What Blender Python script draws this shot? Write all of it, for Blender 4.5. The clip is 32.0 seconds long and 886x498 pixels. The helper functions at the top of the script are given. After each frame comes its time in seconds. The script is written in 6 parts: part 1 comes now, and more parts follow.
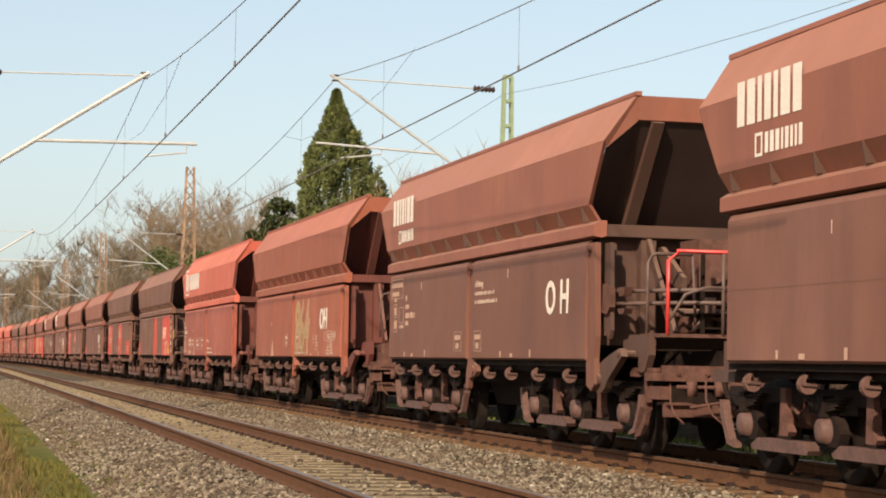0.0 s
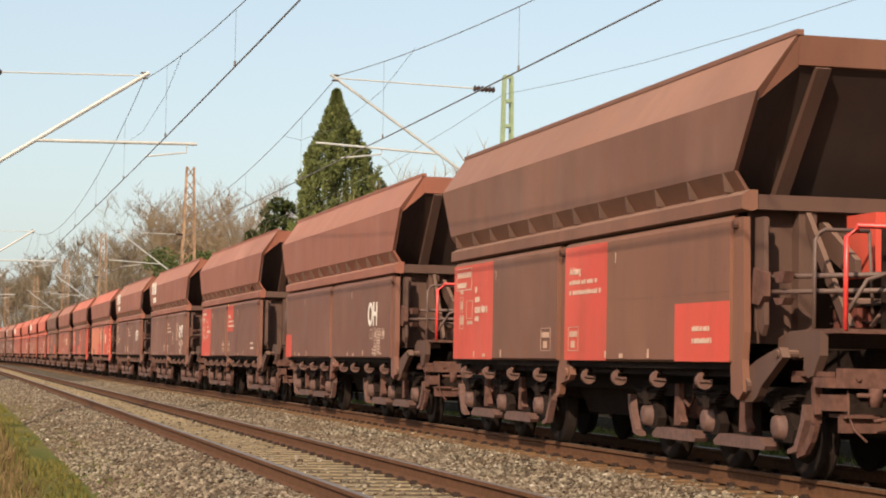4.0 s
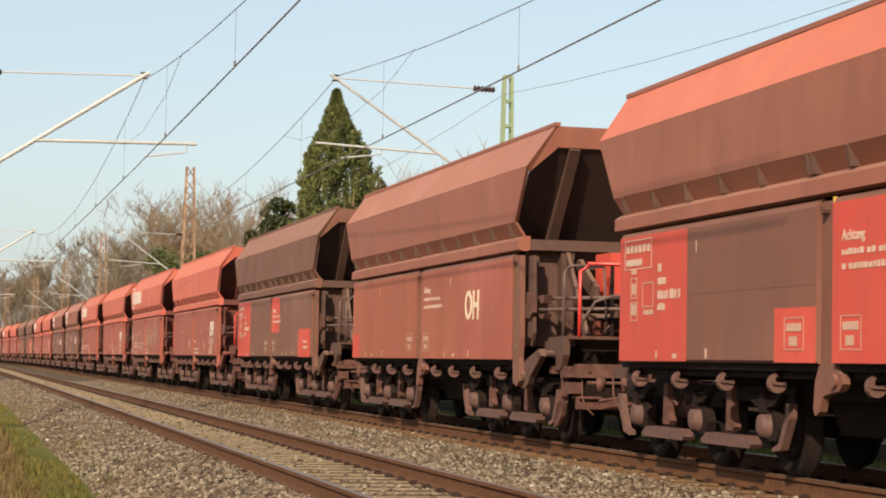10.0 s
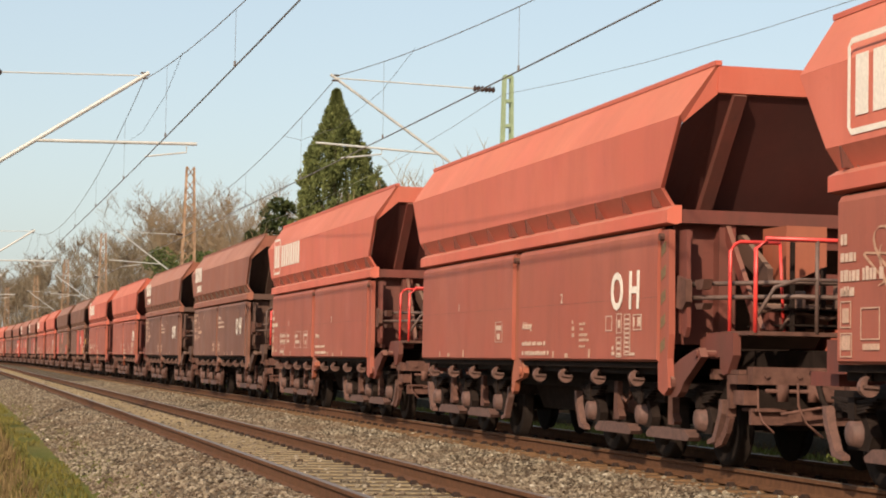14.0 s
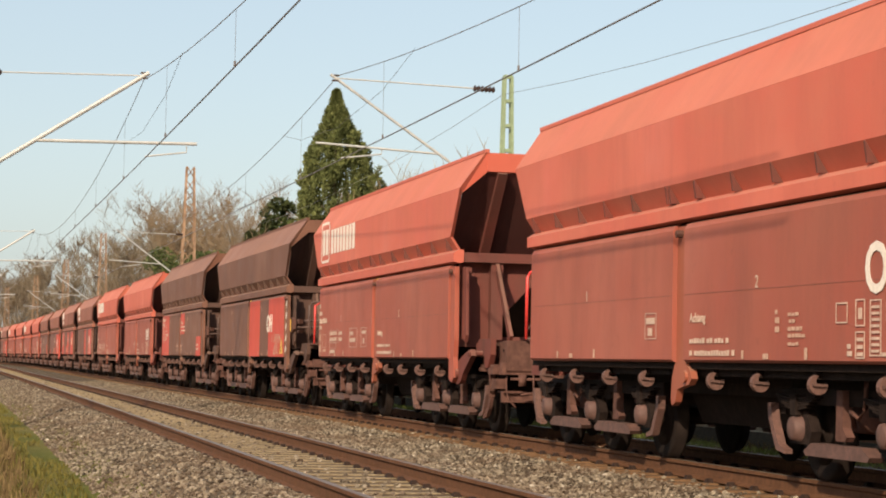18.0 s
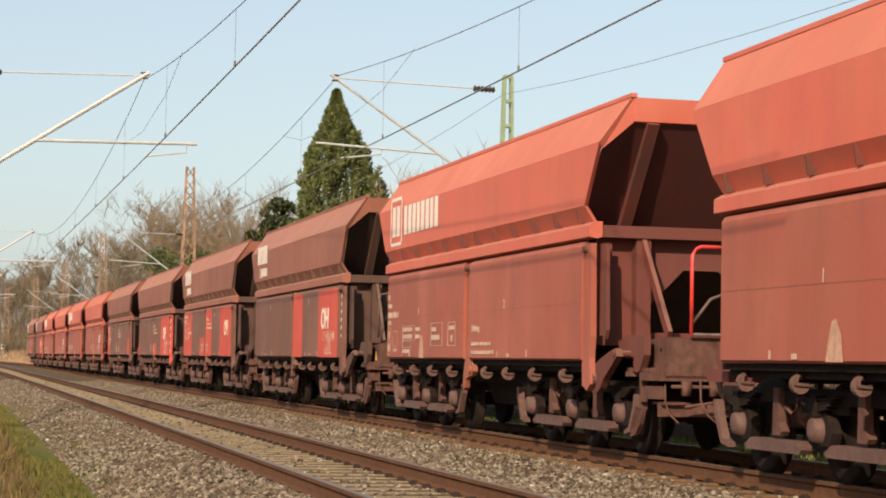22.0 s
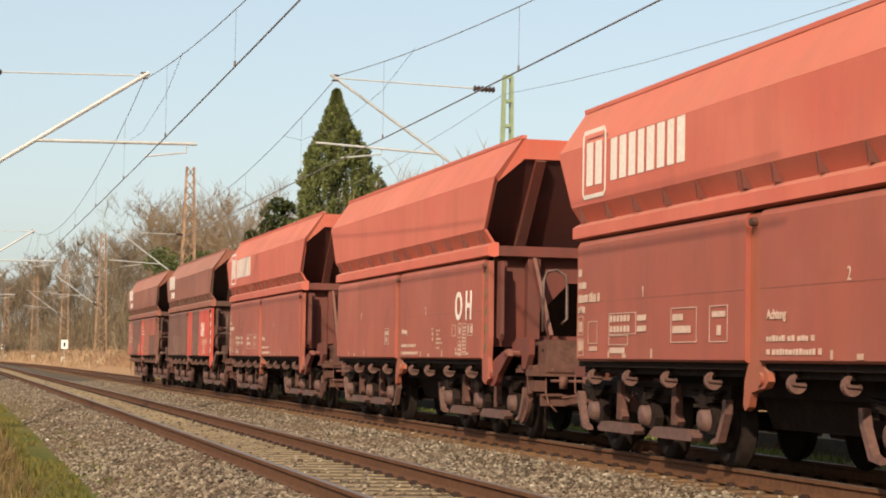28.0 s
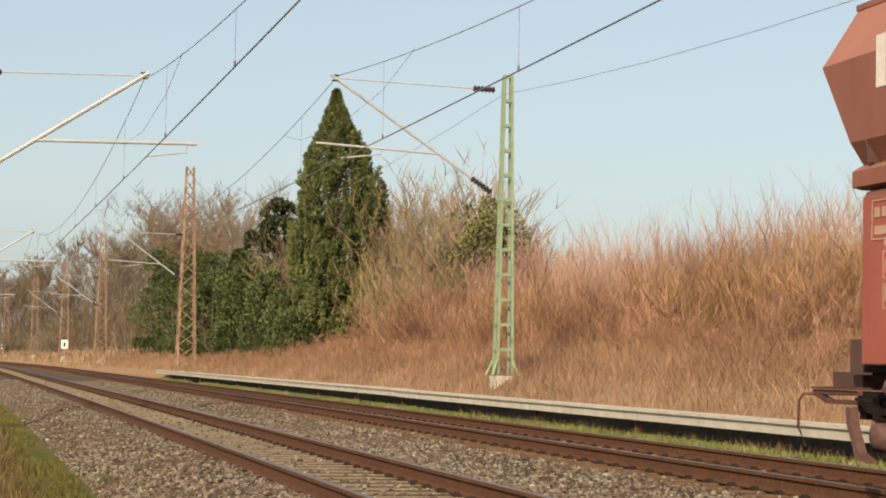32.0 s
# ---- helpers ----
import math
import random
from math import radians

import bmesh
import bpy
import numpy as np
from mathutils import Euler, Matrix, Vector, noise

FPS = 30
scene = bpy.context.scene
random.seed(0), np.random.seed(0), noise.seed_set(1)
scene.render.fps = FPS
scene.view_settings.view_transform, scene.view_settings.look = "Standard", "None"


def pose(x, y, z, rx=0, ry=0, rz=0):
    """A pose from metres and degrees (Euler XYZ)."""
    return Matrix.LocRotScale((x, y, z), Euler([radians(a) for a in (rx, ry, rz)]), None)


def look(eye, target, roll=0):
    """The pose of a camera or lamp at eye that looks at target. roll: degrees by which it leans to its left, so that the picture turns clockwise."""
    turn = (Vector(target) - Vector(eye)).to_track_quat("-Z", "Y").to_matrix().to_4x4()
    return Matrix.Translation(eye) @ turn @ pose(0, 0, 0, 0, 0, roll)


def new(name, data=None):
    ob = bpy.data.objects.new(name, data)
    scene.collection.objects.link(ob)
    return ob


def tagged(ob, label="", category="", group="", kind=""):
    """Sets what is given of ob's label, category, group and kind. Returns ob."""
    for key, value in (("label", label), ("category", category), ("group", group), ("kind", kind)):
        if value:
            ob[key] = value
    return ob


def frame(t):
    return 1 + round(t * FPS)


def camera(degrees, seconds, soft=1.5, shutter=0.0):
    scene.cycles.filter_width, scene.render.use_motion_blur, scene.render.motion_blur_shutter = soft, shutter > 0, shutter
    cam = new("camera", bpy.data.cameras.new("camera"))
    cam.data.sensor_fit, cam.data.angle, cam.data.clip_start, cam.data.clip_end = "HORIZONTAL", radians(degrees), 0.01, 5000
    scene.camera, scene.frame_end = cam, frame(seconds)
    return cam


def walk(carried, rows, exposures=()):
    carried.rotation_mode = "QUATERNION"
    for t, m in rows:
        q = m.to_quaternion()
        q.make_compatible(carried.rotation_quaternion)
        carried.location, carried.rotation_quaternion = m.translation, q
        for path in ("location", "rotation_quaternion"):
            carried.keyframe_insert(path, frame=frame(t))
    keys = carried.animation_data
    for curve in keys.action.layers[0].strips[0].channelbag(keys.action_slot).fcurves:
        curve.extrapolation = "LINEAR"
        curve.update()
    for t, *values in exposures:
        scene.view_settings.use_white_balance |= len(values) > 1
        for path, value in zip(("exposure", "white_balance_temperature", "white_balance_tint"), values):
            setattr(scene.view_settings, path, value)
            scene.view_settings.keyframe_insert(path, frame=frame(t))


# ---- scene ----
# ================= camera =================
EYE = (0.0, 0.0, 1.0187)
PITCH, ROLL = 3.2822, 1.0926
AIM = (0.0, math.cos(radians(PITCH)), EYE[2] + math.sin(radians(PITCH)))
cam = camera(25.31, 32.0, 1.9)
walk(cam, [(0.0, look(EYE, AIM, ROLL)), (32.0, look(EYE, AIM, ROLL))], [(0.0, 0.53, 7050, 10), (9.0, 0.52, 7050, 10), (12.0, 0.45, 7050, 10), (31.3, 0.47, 7050, 10), (31.65, 0.45, 7050, 10), (32.0, 0.33, 7050, 10)])

# ================= sky and sun =================
SUN_DIR = Vector((-0.383, -0.924, 0.609)).normalized()      # towards the sun
world = bpy.data.worlds.new("sky")
scene.world = world
world.use_nodes = True
wn, wl = world.node_tree.nodes, world.node_tree.links
wn.clear()
sky = wn.new("ShaderNodeTexSky")
sky.sky_type = "NISHITA"
sky.sun_disc = False
sky.sun_elevation = math.asin(SUN_DIR.z)
sky.sun_rotation = math.atan2(SUN_DIR.x, SUN_DIR.y)
sky.air_density, sky.dust_density, sky.ozone_density = 1.0, 2.2, 0.3
bg = wn.new("ShaderNodeBackground")
bg.inputs["Strength"].default_value = 0.13
haze = wn.new("ShaderNodeMix")                               # thin even haze over the whole sky
haze.data_type = "RGBA"
haze.inputs[0].default_value = 0.55
haze.inputs[7].default_value = (3.2, 4.0, 4.75, 1.0)
wl.new(sky.outputs[0], haze.inputs[6])
wl.new(haze.outputs[2], bg.inputs["Color"])
wl.new(bg.outputs[0], wn.new("ShaderNodeOutputWorld").inputs[0])
sun = new("sun", bpy.data.lights.new("sun", "SUN"))
sun.data.energy, sun.data.angle, sun.data.color = 4.5, radians(0.6), (1.0, 0.885, 0.71)
sun.matrix_world = look(SUN_DIR * 50, (0, 0, 0))

# ================= the line of the railway =================
# s: metres along the train's track, counted from abeam the camera; o: metres to the camera's side of its centre line
X0, PHI, K1, K2 = 8.6992, radians(13.504), 0.2011e-3, -0.904e-6
PITCH_L = 14.985                                            # length of a wagon over its buffers
NEAR = 4.5125                                               # the other track's centre line
S_STEP = 2.0
_line = []


def heading(s):
    a = PHI + K1 * s + K2 * s * min(abs(s), 160.0)
    return a + max(0.0, s - 160.0) * 3.4e-4


def _trace():
    back, fwd = [], []
    for sign, out in ((-1, back), (1, fwd)):
        x, y, s = X0, 0.0, 0.0
        for _ in range(520):
            out.append((s, x, y))
            a = heading(s + sign * S_STEP / 2)
            x += -math.sin(a) * S_STEP * sign
            y += math.cos(a) * S_STEP * sign
            s += sign * S_STEP
    return back[:0:-1] + fwd


_line = _trace()


def at(s, o=0.0, z=0.0):
    """The place in the world of a point beside the line."""
    k = (s - _line[0][0]) / S_STEP
    i = max(0, min(len(_line) - 2, int(k)))
    f = k - i
    x = _line[i][1] * (1 - f) + _line[i + 1][1] * f
    y = _line[i][2] * (1 - f) + _line[i + 1][2] * f
    a = heading(s)
    return Vector((x - o * math.cos(a), y - o * math.sin(a), z))


def on_line(s, o=0.0, z=0.0):
    """A pose on the line: local x runs towards the camera, local -y to the camera's side."""
    p = at(s, o, z)
    return pose(p.x, p.y, p.z, 0, 0, math.degrees(heading(s)) - 90)


# ================= materials =================
def mat(name):
    m = bpy.data.materials.new(name)
    m.use_nodes = True
    nt = m.node_tree
    b = nt.nodes["Principled BSDF"]
    return m, nt, b


def nd(nt, kind, **kw):
    n = nt.nodes.new(kind)
    for k, v in kw.items():
        if k == "inp":
            for a, c in v.items():
                n.inputs[a].default_value = c
        elif k == "op":
            n.operation = v
        elif k == "blend":
            n.data_type, n.blend_type = "RGBA", v
    return n


def mixc(nt, fac, a, b, blend="MIX"):
    n = nd(nt, "ShaderNodeMix", blend=blend)
    for sock, v in ((n.inputs[0], fac), (n.inputs[6], a), (n.inputs[7], b)):
        if isinstance(v, (int, float)):
            sock.default_value = v
        elif isinstance(v, tuple):
            sock.default_value = (*v, 1) if len(v) == 3 else v
        else:
            nt.links.new(v, sock)
    return n.outputs[2]


def coords(nt, scale=(1, 1, 1), space="Object", shift=False):
    tc = nd(nt, "ShaderNodeTexCoord")
    mp = nd(nt, "ShaderNodeMapping")
    mp.inputs["Scale"].default_value = scale
    nt.links.new(tc.outputs[space], mp.inputs["Vector"])
    if shift:
        oi = nd(nt, "ShaderNodeObjectInfo")
        mu = nd(nt, "ShaderNodeMath", op="MULTIPLY", inp={1: 40.0})
        nt.links.new(oi.outputs["Random"], mu.inputs[0])
        nt.links.new(mu.outputs[0], mp.inputs["Location"])
    return mp.outputs[0]


def noise_tex(nt, vec, scale, detail=4.0, rough=0.6):
    n = nd(nt, "ShaderNodeTexNoise", inp={"Scale": scale, "Detail": detail, "Roughness": rough})
    nt.links.new(vec, n.inputs["Vector"])
    return n.outputs["Fac"]


def ramp(nt, fac, lo, hi, a=0.0, b=1.0):
    n = nd(nt, "ShaderNodeMapRange", inp={1: lo, 2: hi, 3: a, 4: b})
    nt.links.new(fac, n.inputs[0])
    return n.outputs[0]


def bump(nt, b, height, strength, dist):
    n = nd(nt, "ShaderNodeBump", inp={"Strength": strength, "Distance": dist})
    nt.links.new(height, n.inputs["Height"])
    nt.links.new(n.outputs[0], b.inputs["Normal"])


def paint(name, base, dust, stain, rough=0.62, wear=0.65):
    """Weathered wagon paint: vertical run streaks, blotchy dust, small scabs of rust."""
    m, nt, b = mat(name)
    v = coords(nt, (1, 1, 1), shift=True)
    vs = coords(nt, (1.1, 1.1, 0.22), shift=True)
    big = noise_tex(nt, v, 0.9, 5)
    streak = noise_tex(nt, vs, 1.7, 6, 0.7)
    fine = noise_tex(nt, v, 38, 3, 0.7)
    pale = tuple(min(1.0, x * 1.22 + 0.012) for x in dust)
    c = mixc(nt, ramp(nt, big, 0.36, 0.66), base, dust)
    c = mixc(nt, ramp(nt, noise_tex(nt, v, 0.33, 3), 0.5, 0.7, 0.0, 0.7), c, pale)
    c = mixc(nt, ramp(nt, streak, 0.44, 0.78, 0, wear), c, stain)
    c = mixc(nt, ramp(nt, noise_tex(nt, v, 6.0, 6, 0.75), 0.60, 0.74, 0.0, 0.55), c, stain)
    c = mixc(nt, ramp(nt, fine, 0.3, 0.75, 0.0, 0.35), c, dust)
    oi = nd(nt, "ShaderNodeObjectInfo")
    c = mixc(nt, ramp(nt, oi.outputs["Random"], 0, 1, 0.0, 0.22), c, stain)
    sx = nd(nt, "ShaderNodeSeparateXYZ")          # blend towards a flat tan on what faces up
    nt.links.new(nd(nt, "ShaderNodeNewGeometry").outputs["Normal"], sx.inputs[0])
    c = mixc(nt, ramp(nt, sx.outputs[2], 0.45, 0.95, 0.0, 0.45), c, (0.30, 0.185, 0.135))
    nt.links.new(c, b.inputs["Base Color"])
    nt.links.new(ramp(nt, big, 0.3, 0.7, rough - 0.08, rough + 0.12), b.inputs["Roughness"])
    b.inputs["Specular IOR Level"].default_value = 0.35
    bump(nt, b, fine, 0.12, 0.004)
    return m


def plain(name, col, rough=0.6, metal=0.0, var=0.25, scale=12.0, bumpy=0.0, bscale=40.0):
    m, nt, b = mat(name)
    v = coords(nt, (1, 1, 1), shift=True)
    n1, n2 = noise_tex(nt, v, scale, 4), noise_tex(nt, v, scale * 0.15, 3)
    dark = tuple(x * (1 - var) for x in col)
    light = tuple(min(1, x * (1 + var)) for x in col)
    c = mixc(nt, ramp(nt, n1, 0.3, 0.7), dark, light)
    c = mixc(nt, ramp(nt, n2, 0.35, 0.65, 0, 0.5), c, dark)
    nt.links.new(c, b.inputs["Base Color"])
    b.inputs["Roughness"].default_value, b.inputs["Metallic"].default_value = rough, metal
    if rough >= 0.75:
        b.inputs["Specular IOR Level"].default_value = 0.12
    if bumpy:
        bump(nt, b, noise_tex(nt, v, bscale, 3), bumpy, 0.01)
    return m


def leafy(name, a, c2, rough=0.6, trans=0.25):
    """Foliage, stems and blades: colour varies from piece to piece."""
    m, nt, b = mat(name)
    g = nd(nt, "ShaderNodeNewGeometry")
    v = coords(nt)
    big = noise_tex(nt, v, 0.35, 3)
    c = mixc(nt, g.outputs["Random Per Island"], a, c2)
    c = mixc(nt, ramp(nt, big, 0.35, 0.65, 0.0, 0.55), c, tuple(x * 0.55 for x in a))
    nt.links.new(c, b.inputs["Base Color"])
    b.inputs["Roughness"].default_value = rough
    b.inputs["Specular IOR Level"].default_value = 0.12
    return m


M = {}
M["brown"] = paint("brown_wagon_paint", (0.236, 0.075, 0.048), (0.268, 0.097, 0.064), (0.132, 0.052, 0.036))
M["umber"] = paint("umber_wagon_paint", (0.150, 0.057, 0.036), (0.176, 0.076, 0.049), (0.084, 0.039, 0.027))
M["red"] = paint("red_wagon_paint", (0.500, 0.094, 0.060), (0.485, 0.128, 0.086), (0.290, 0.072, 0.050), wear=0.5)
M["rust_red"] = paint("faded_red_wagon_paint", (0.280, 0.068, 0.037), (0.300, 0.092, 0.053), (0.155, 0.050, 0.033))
# paler roof copies of the hood paints: fading plus sunlight put into the colour
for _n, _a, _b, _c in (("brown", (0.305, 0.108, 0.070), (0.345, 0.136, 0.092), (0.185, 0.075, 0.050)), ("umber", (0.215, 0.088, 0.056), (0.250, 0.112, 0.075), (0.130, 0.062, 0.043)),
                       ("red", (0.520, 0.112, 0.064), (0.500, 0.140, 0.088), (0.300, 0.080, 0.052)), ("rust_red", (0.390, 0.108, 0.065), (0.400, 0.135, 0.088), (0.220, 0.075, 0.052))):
    M["roof_" + _n] = paint("sunlit_faded_" + _n + "_roof_paint", _a, _b, _c, 0.66, 0.5)
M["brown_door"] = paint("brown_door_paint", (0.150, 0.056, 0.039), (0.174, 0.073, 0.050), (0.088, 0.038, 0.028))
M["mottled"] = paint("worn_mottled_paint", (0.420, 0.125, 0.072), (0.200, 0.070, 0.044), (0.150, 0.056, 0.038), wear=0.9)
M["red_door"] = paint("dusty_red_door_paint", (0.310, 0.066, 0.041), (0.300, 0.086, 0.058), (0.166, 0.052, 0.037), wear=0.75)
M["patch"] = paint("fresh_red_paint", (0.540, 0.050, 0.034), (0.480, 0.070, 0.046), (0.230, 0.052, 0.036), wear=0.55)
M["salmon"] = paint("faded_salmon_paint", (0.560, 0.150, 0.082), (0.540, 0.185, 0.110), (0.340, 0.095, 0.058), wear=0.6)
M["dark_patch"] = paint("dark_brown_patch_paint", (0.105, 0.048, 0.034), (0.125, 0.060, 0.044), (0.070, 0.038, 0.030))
M["white"] = plain("white_lettering", (0.66, 0.57, 0.51), 0.6, var=0.15, scale=30)
M["worn_white"] = plain("rubbed_white_lettering", (0.50, 0.34, 0.27), 0.65, var=0.25, scale=30)
M["hazard_dull"] = plain("soot_dulled_hazard_paint", (0.150, 0.092, 0.045), 0.7, var=0.3, scale=20)
M["cream"] = plain("cream_lettering", (0.64, 0.50, 0.37), 0.6, var=0.15, scale=30)
M["scrawl"] = plain("thin_pale_spray", (0.42, 0.26, 0.19), 0.7, var=0.3, scale=20)
M["faint"] = plain("worn_lettering", (0.45, 0.27, 0.20), 0.7, var=0.25, scale=40)
M["tan"] = plain("tan_spray_paint", (0.36, 0.21, 0.11), 0.7, var=0.25, scale=14)
M["chalk"] = plain("pale_spray_paint", (0.43, 0.235, 0.160), 0.7, var=0.3, scale=14)
M["rail_red"] = plain("red_handrail_paint", (0.62, 0.045, 0.04), 0.4, var=0.2, scale=20)
M["rail_grey"] = plain("grey_brown_handrail", (0.105, 0.060, 0.050), 0.6, var=0.25, scale=20)
M["under"] = plain("brake_dust_brown_metal", (0.112, 0.053, 0.042), 0.75, var=0.35, scale=9, bumpy=0.3)
M["dark"] = plain("black_grimy_metal", (0.019, 0.0115, 0.0095), 0.9, var=0.4, scale=10, bumpy=0.3)
M["boss"] = plain("salmon_dusted_axle_box", (0.104, 0.050, 0.040), 0.7, var=0.35, scale=14)
M["hook"] = plain("pink_dusted_hook_metal", (0.120, 0.056, 0.044), 0.7, var=0.3, scale=20)
M["wheel"] = plain("dark_wheel_steel", (0.017, 0.011, 0.009), 0.8, 0.0, var=0.4, scale=9)
M["yellow"] = plain("yellow_paint", (0.60, 0.36, 0.06), 0.5, var=0.2)
# coal stain plus the hood cavities' shade, both put into the colour
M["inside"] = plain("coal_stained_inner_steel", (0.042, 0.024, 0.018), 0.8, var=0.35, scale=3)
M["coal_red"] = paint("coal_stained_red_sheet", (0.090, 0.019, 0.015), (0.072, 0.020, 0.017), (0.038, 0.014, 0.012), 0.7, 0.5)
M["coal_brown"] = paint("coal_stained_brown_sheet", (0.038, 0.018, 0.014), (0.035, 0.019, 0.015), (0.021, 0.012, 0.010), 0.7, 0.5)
# duller, darker paints for the wagons' ends, ribs and levers
M["end_red"] = paint("dull_red_end_paint", (0.165, 0.034, 0.025), (0.110, 0.036, 0.027), (0.065, 0.026, 0.020), 0.7, 0.8)
M["end_brown"] = paint("dull_brown_end_paint", (0.080, 0.038, 0.028), (0.095, 0.047, 0.035), (0.050, 0.027, 0.021), 0.7, 0.8)
M["railside"] = plain("rusty_rail_side", (0.105, 0.047, 0.025), 0.8, var=0.3, scale=14, bumpy=0.3)
M["railtop"] = plain("worn_rail_head", (0.150, 0.112, 0.088), 0.5, 0.2, var=0.15, scale=5)
M["sleeper"] = plain("dusty_concrete_sleeper", (0.245, 0.182, 0.112), 0.85, var=0.35, scale=8, bumpy=0.4)
M["rust_sleeper"] = plain("rust_stained_sleeper", (0.150, 0.082, 0.044), 0.9, var=0.3, scale=7, bumpy=0.4)
M["clip"] = plain("rusty_fastening", (0.030, 0.017, 0.013), 0.75, var=0.4, scale=30)
M["concrete"] = plain("pale_concrete", (0.47, 0.42, 0.34), 0.85, var=0.18, scale=3, bumpy=0.3)
M["mast_green"] = plain("pale_green_mast_paint", (0.235, 0.29, 0.175), 0.6, var=0.2, scale=8)
M["mast_rust"] = plain("rusty_lattice_steel", (0.29, 0.180, 0.118), 0.8, var=0.55, scale=2.5)
M["galv"] = plain("galvanised_steel", (0.42, 0.41, 0.40), 0.5, 0.0, var=0.15, scale=8)
M["wire"] = plain("dark_copper_wire", (0.17, 0.15, 0.15), 0.5, 0.3, var=0.2, scale=2)
M["soil"] = plain("dark_strip_soil", (0.048, 0.036, 0.023), 0.95, var=0.4, scale=6, bumpy=0.5)
M["insul"] = plain("dark_insulator_glaze", (0.045, 0.028, 0.025), 0.25, var=0.3)
M["sign"] = plain("white_sign_enamel", (0.78, 0.76, 0.72), 0.5, var=0.06)
M["bark"] = plain("bare_bark", (0.105, 0.080, 0.057), 0.9, var=0.35, scale=5, bumpy=0.5)
M["twig"] = leafy("bare_twigs", (0.225, 0.160, 0.102), (0.34, 0.245, 0.160), 0.9)
M["wood_far"] = leafy("brown_wood_stems", (0.125, 0.095, 0.062), (0.200, 0.150, 0.098), 0.9)
M["shoot"] = leafy("reddish_bare_shoots", (0.34, 0.190, 0.130), (0.46, 0.300, 0.225), 0.9)
# distance haze put into the twig colour: greyer than the nearer twigs
M["twig_far"] = leafy("haze_tinted_bare_twigs", (0.205, 0.160, 0.112), (0.300, 0.236, 0.170), 0.9)
M["stem"] = leafy("red_brown_stems", (0.140, 0.057, 0.034), (0.56, 0.335, 0.205), 0.85)
M["stem_pale"] = leafy("pale_willow_stems", (0.165, 0.115, 0.062), (0.42, 0.300, 0.172), 0.8)
M["stem_ochre"] = leafy("ochre_stems", (0.14, 0.075, 0.034), (0.52, 0.310, 0.140), 0.8)
M["dry"] = leafy("dry_grass_blades", (0.155, 0.083, 0.048), (0.50, 0.308, 0.190), 0.85)
M["straw"] = leafy("pale_straw_blades", (0.28, 0.175, 0.105), (0.43, 0.30, 0.19), 0.85)
M["green"] = leafy("green_grass_blades", (0.13, 0.150, 0.035), (0.26, 0.265, 0.085), 0.7)
M["moss"] = leafy("verge_grass_blades", (0.098, 0.084, 0.018), (0.19, 0.150, 0.042), 0.8)
M["sedge"] = leafy("brown_verge_tufts", (0.10, 0.064, 0.030), (0.22, 0.145, 0.070), 0.85)
M["olive"] = leafy("olive_ivy_leaves", (0.115, 0.120, 0.042), (0.250, 0.230, 0.095), 0.6)
M["cypress"] = leafy("cypress_sprays", (0.072, 0.090, 0.030), (0.215, 0.220, 0.082), 0.7)
M["laurel"] = leafy("laurel_leaves", (0.034, 0.052, 0.017), (0.150, 0.172, 0.060), 0.5)
M["pine"] = leafy("dark_pine_needles", (0.034, 0.046, 0.017), (0.080, 0.092, 0.034), 0.7)


def ballast_mat():
    m, nt, b = mat("ballast_and_soil")
    v = coords(nt, (1, 1, 1), "Object")
    vo = nd(nt, "ShaderNodeTexVoronoi", inp={"Scale": 17.0})
    nt.links.new(v, vo.inputs["Vector"])
    sep = nd(nt, "ShaderNodeSeparateColor")
    nt.links.new(vo.outputs["Color"], sep.inputs[0])
    big = noise_tex(nt, v, 0.6, 4)
    c = mixc(nt, sep.outputs[0], (0.055, 0.041, 0.028), (0.155, 0.124, 0.088))
    c = mixc(nt, ramp(nt, big, 0.35, 0.65, 0, 0.6), c, (0.10, 0.060, 0.038))
    nt.links.new(c, b.inputs["Base Color"])
    b.inputs["Roughness"].default_value, b.inputs["Specular IOR Level"].default_value = 0.9, 0.12
    bump(nt, b, vo.outputs["Distance"], 0.9, 0.05)
    return m


def stone_mat():
    m, nt, b = mat("ballast_stone")
    g = nd(nt, "ShaderNodeNewGeometry")
    v = coords(nt)
    c = mixc(nt, ramp(nt, g.outputs["Random Per Island"], 0.15, 1.0), (0.066, 0.050, 0.037), (0.330, 0.268, 0.200))
    c = mixc(nt, ramp(nt, noise_tex(nt, v, 0.5, 4), 0.38, 0.62, 0, 0.6), c, (0.12, 0.074, 0.048))
    c = mixc(nt, ramp(nt, g.outputs["Random Per Island"], 0.988, 0.992, 0.0, 0.7), c, (0.46, 0.40, 0.33))      # a few pale stones
    nt.links.new(c, b.inputs["Base Color"])
    b.inputs["Roughness"].default_value, b.inputs["Specular IOR Level"].default_value = 0.85, 0.15
    return m


def earth_mat():
    m, nt, b = mat("dry_grass_ground")
    v = coords(nt)
    n1, n2 = noise_tex(nt, v, 7, 5, 0.7), noise_tex(nt, v, 0.25, 4)
    c = mixc(nt, ramp(nt, n1, 0.3, 0.7), (0.215, 0.128, 0.074), (0.36, 0.235, 0.142))
    c = mixc(nt, ramp(nt, n2, 0.42, 0.6, 0, 0.6), c, (0.29, 0.155, 0.082))
    nt.links.new(c, b.inputs["Base Color"])
    b.inputs["Roughness"].default_value, b.inputs["Specular IOR Level"].default_value = 0.95, 0.08
    bump(nt, b, n1, 0.8, 0.08)
    return m


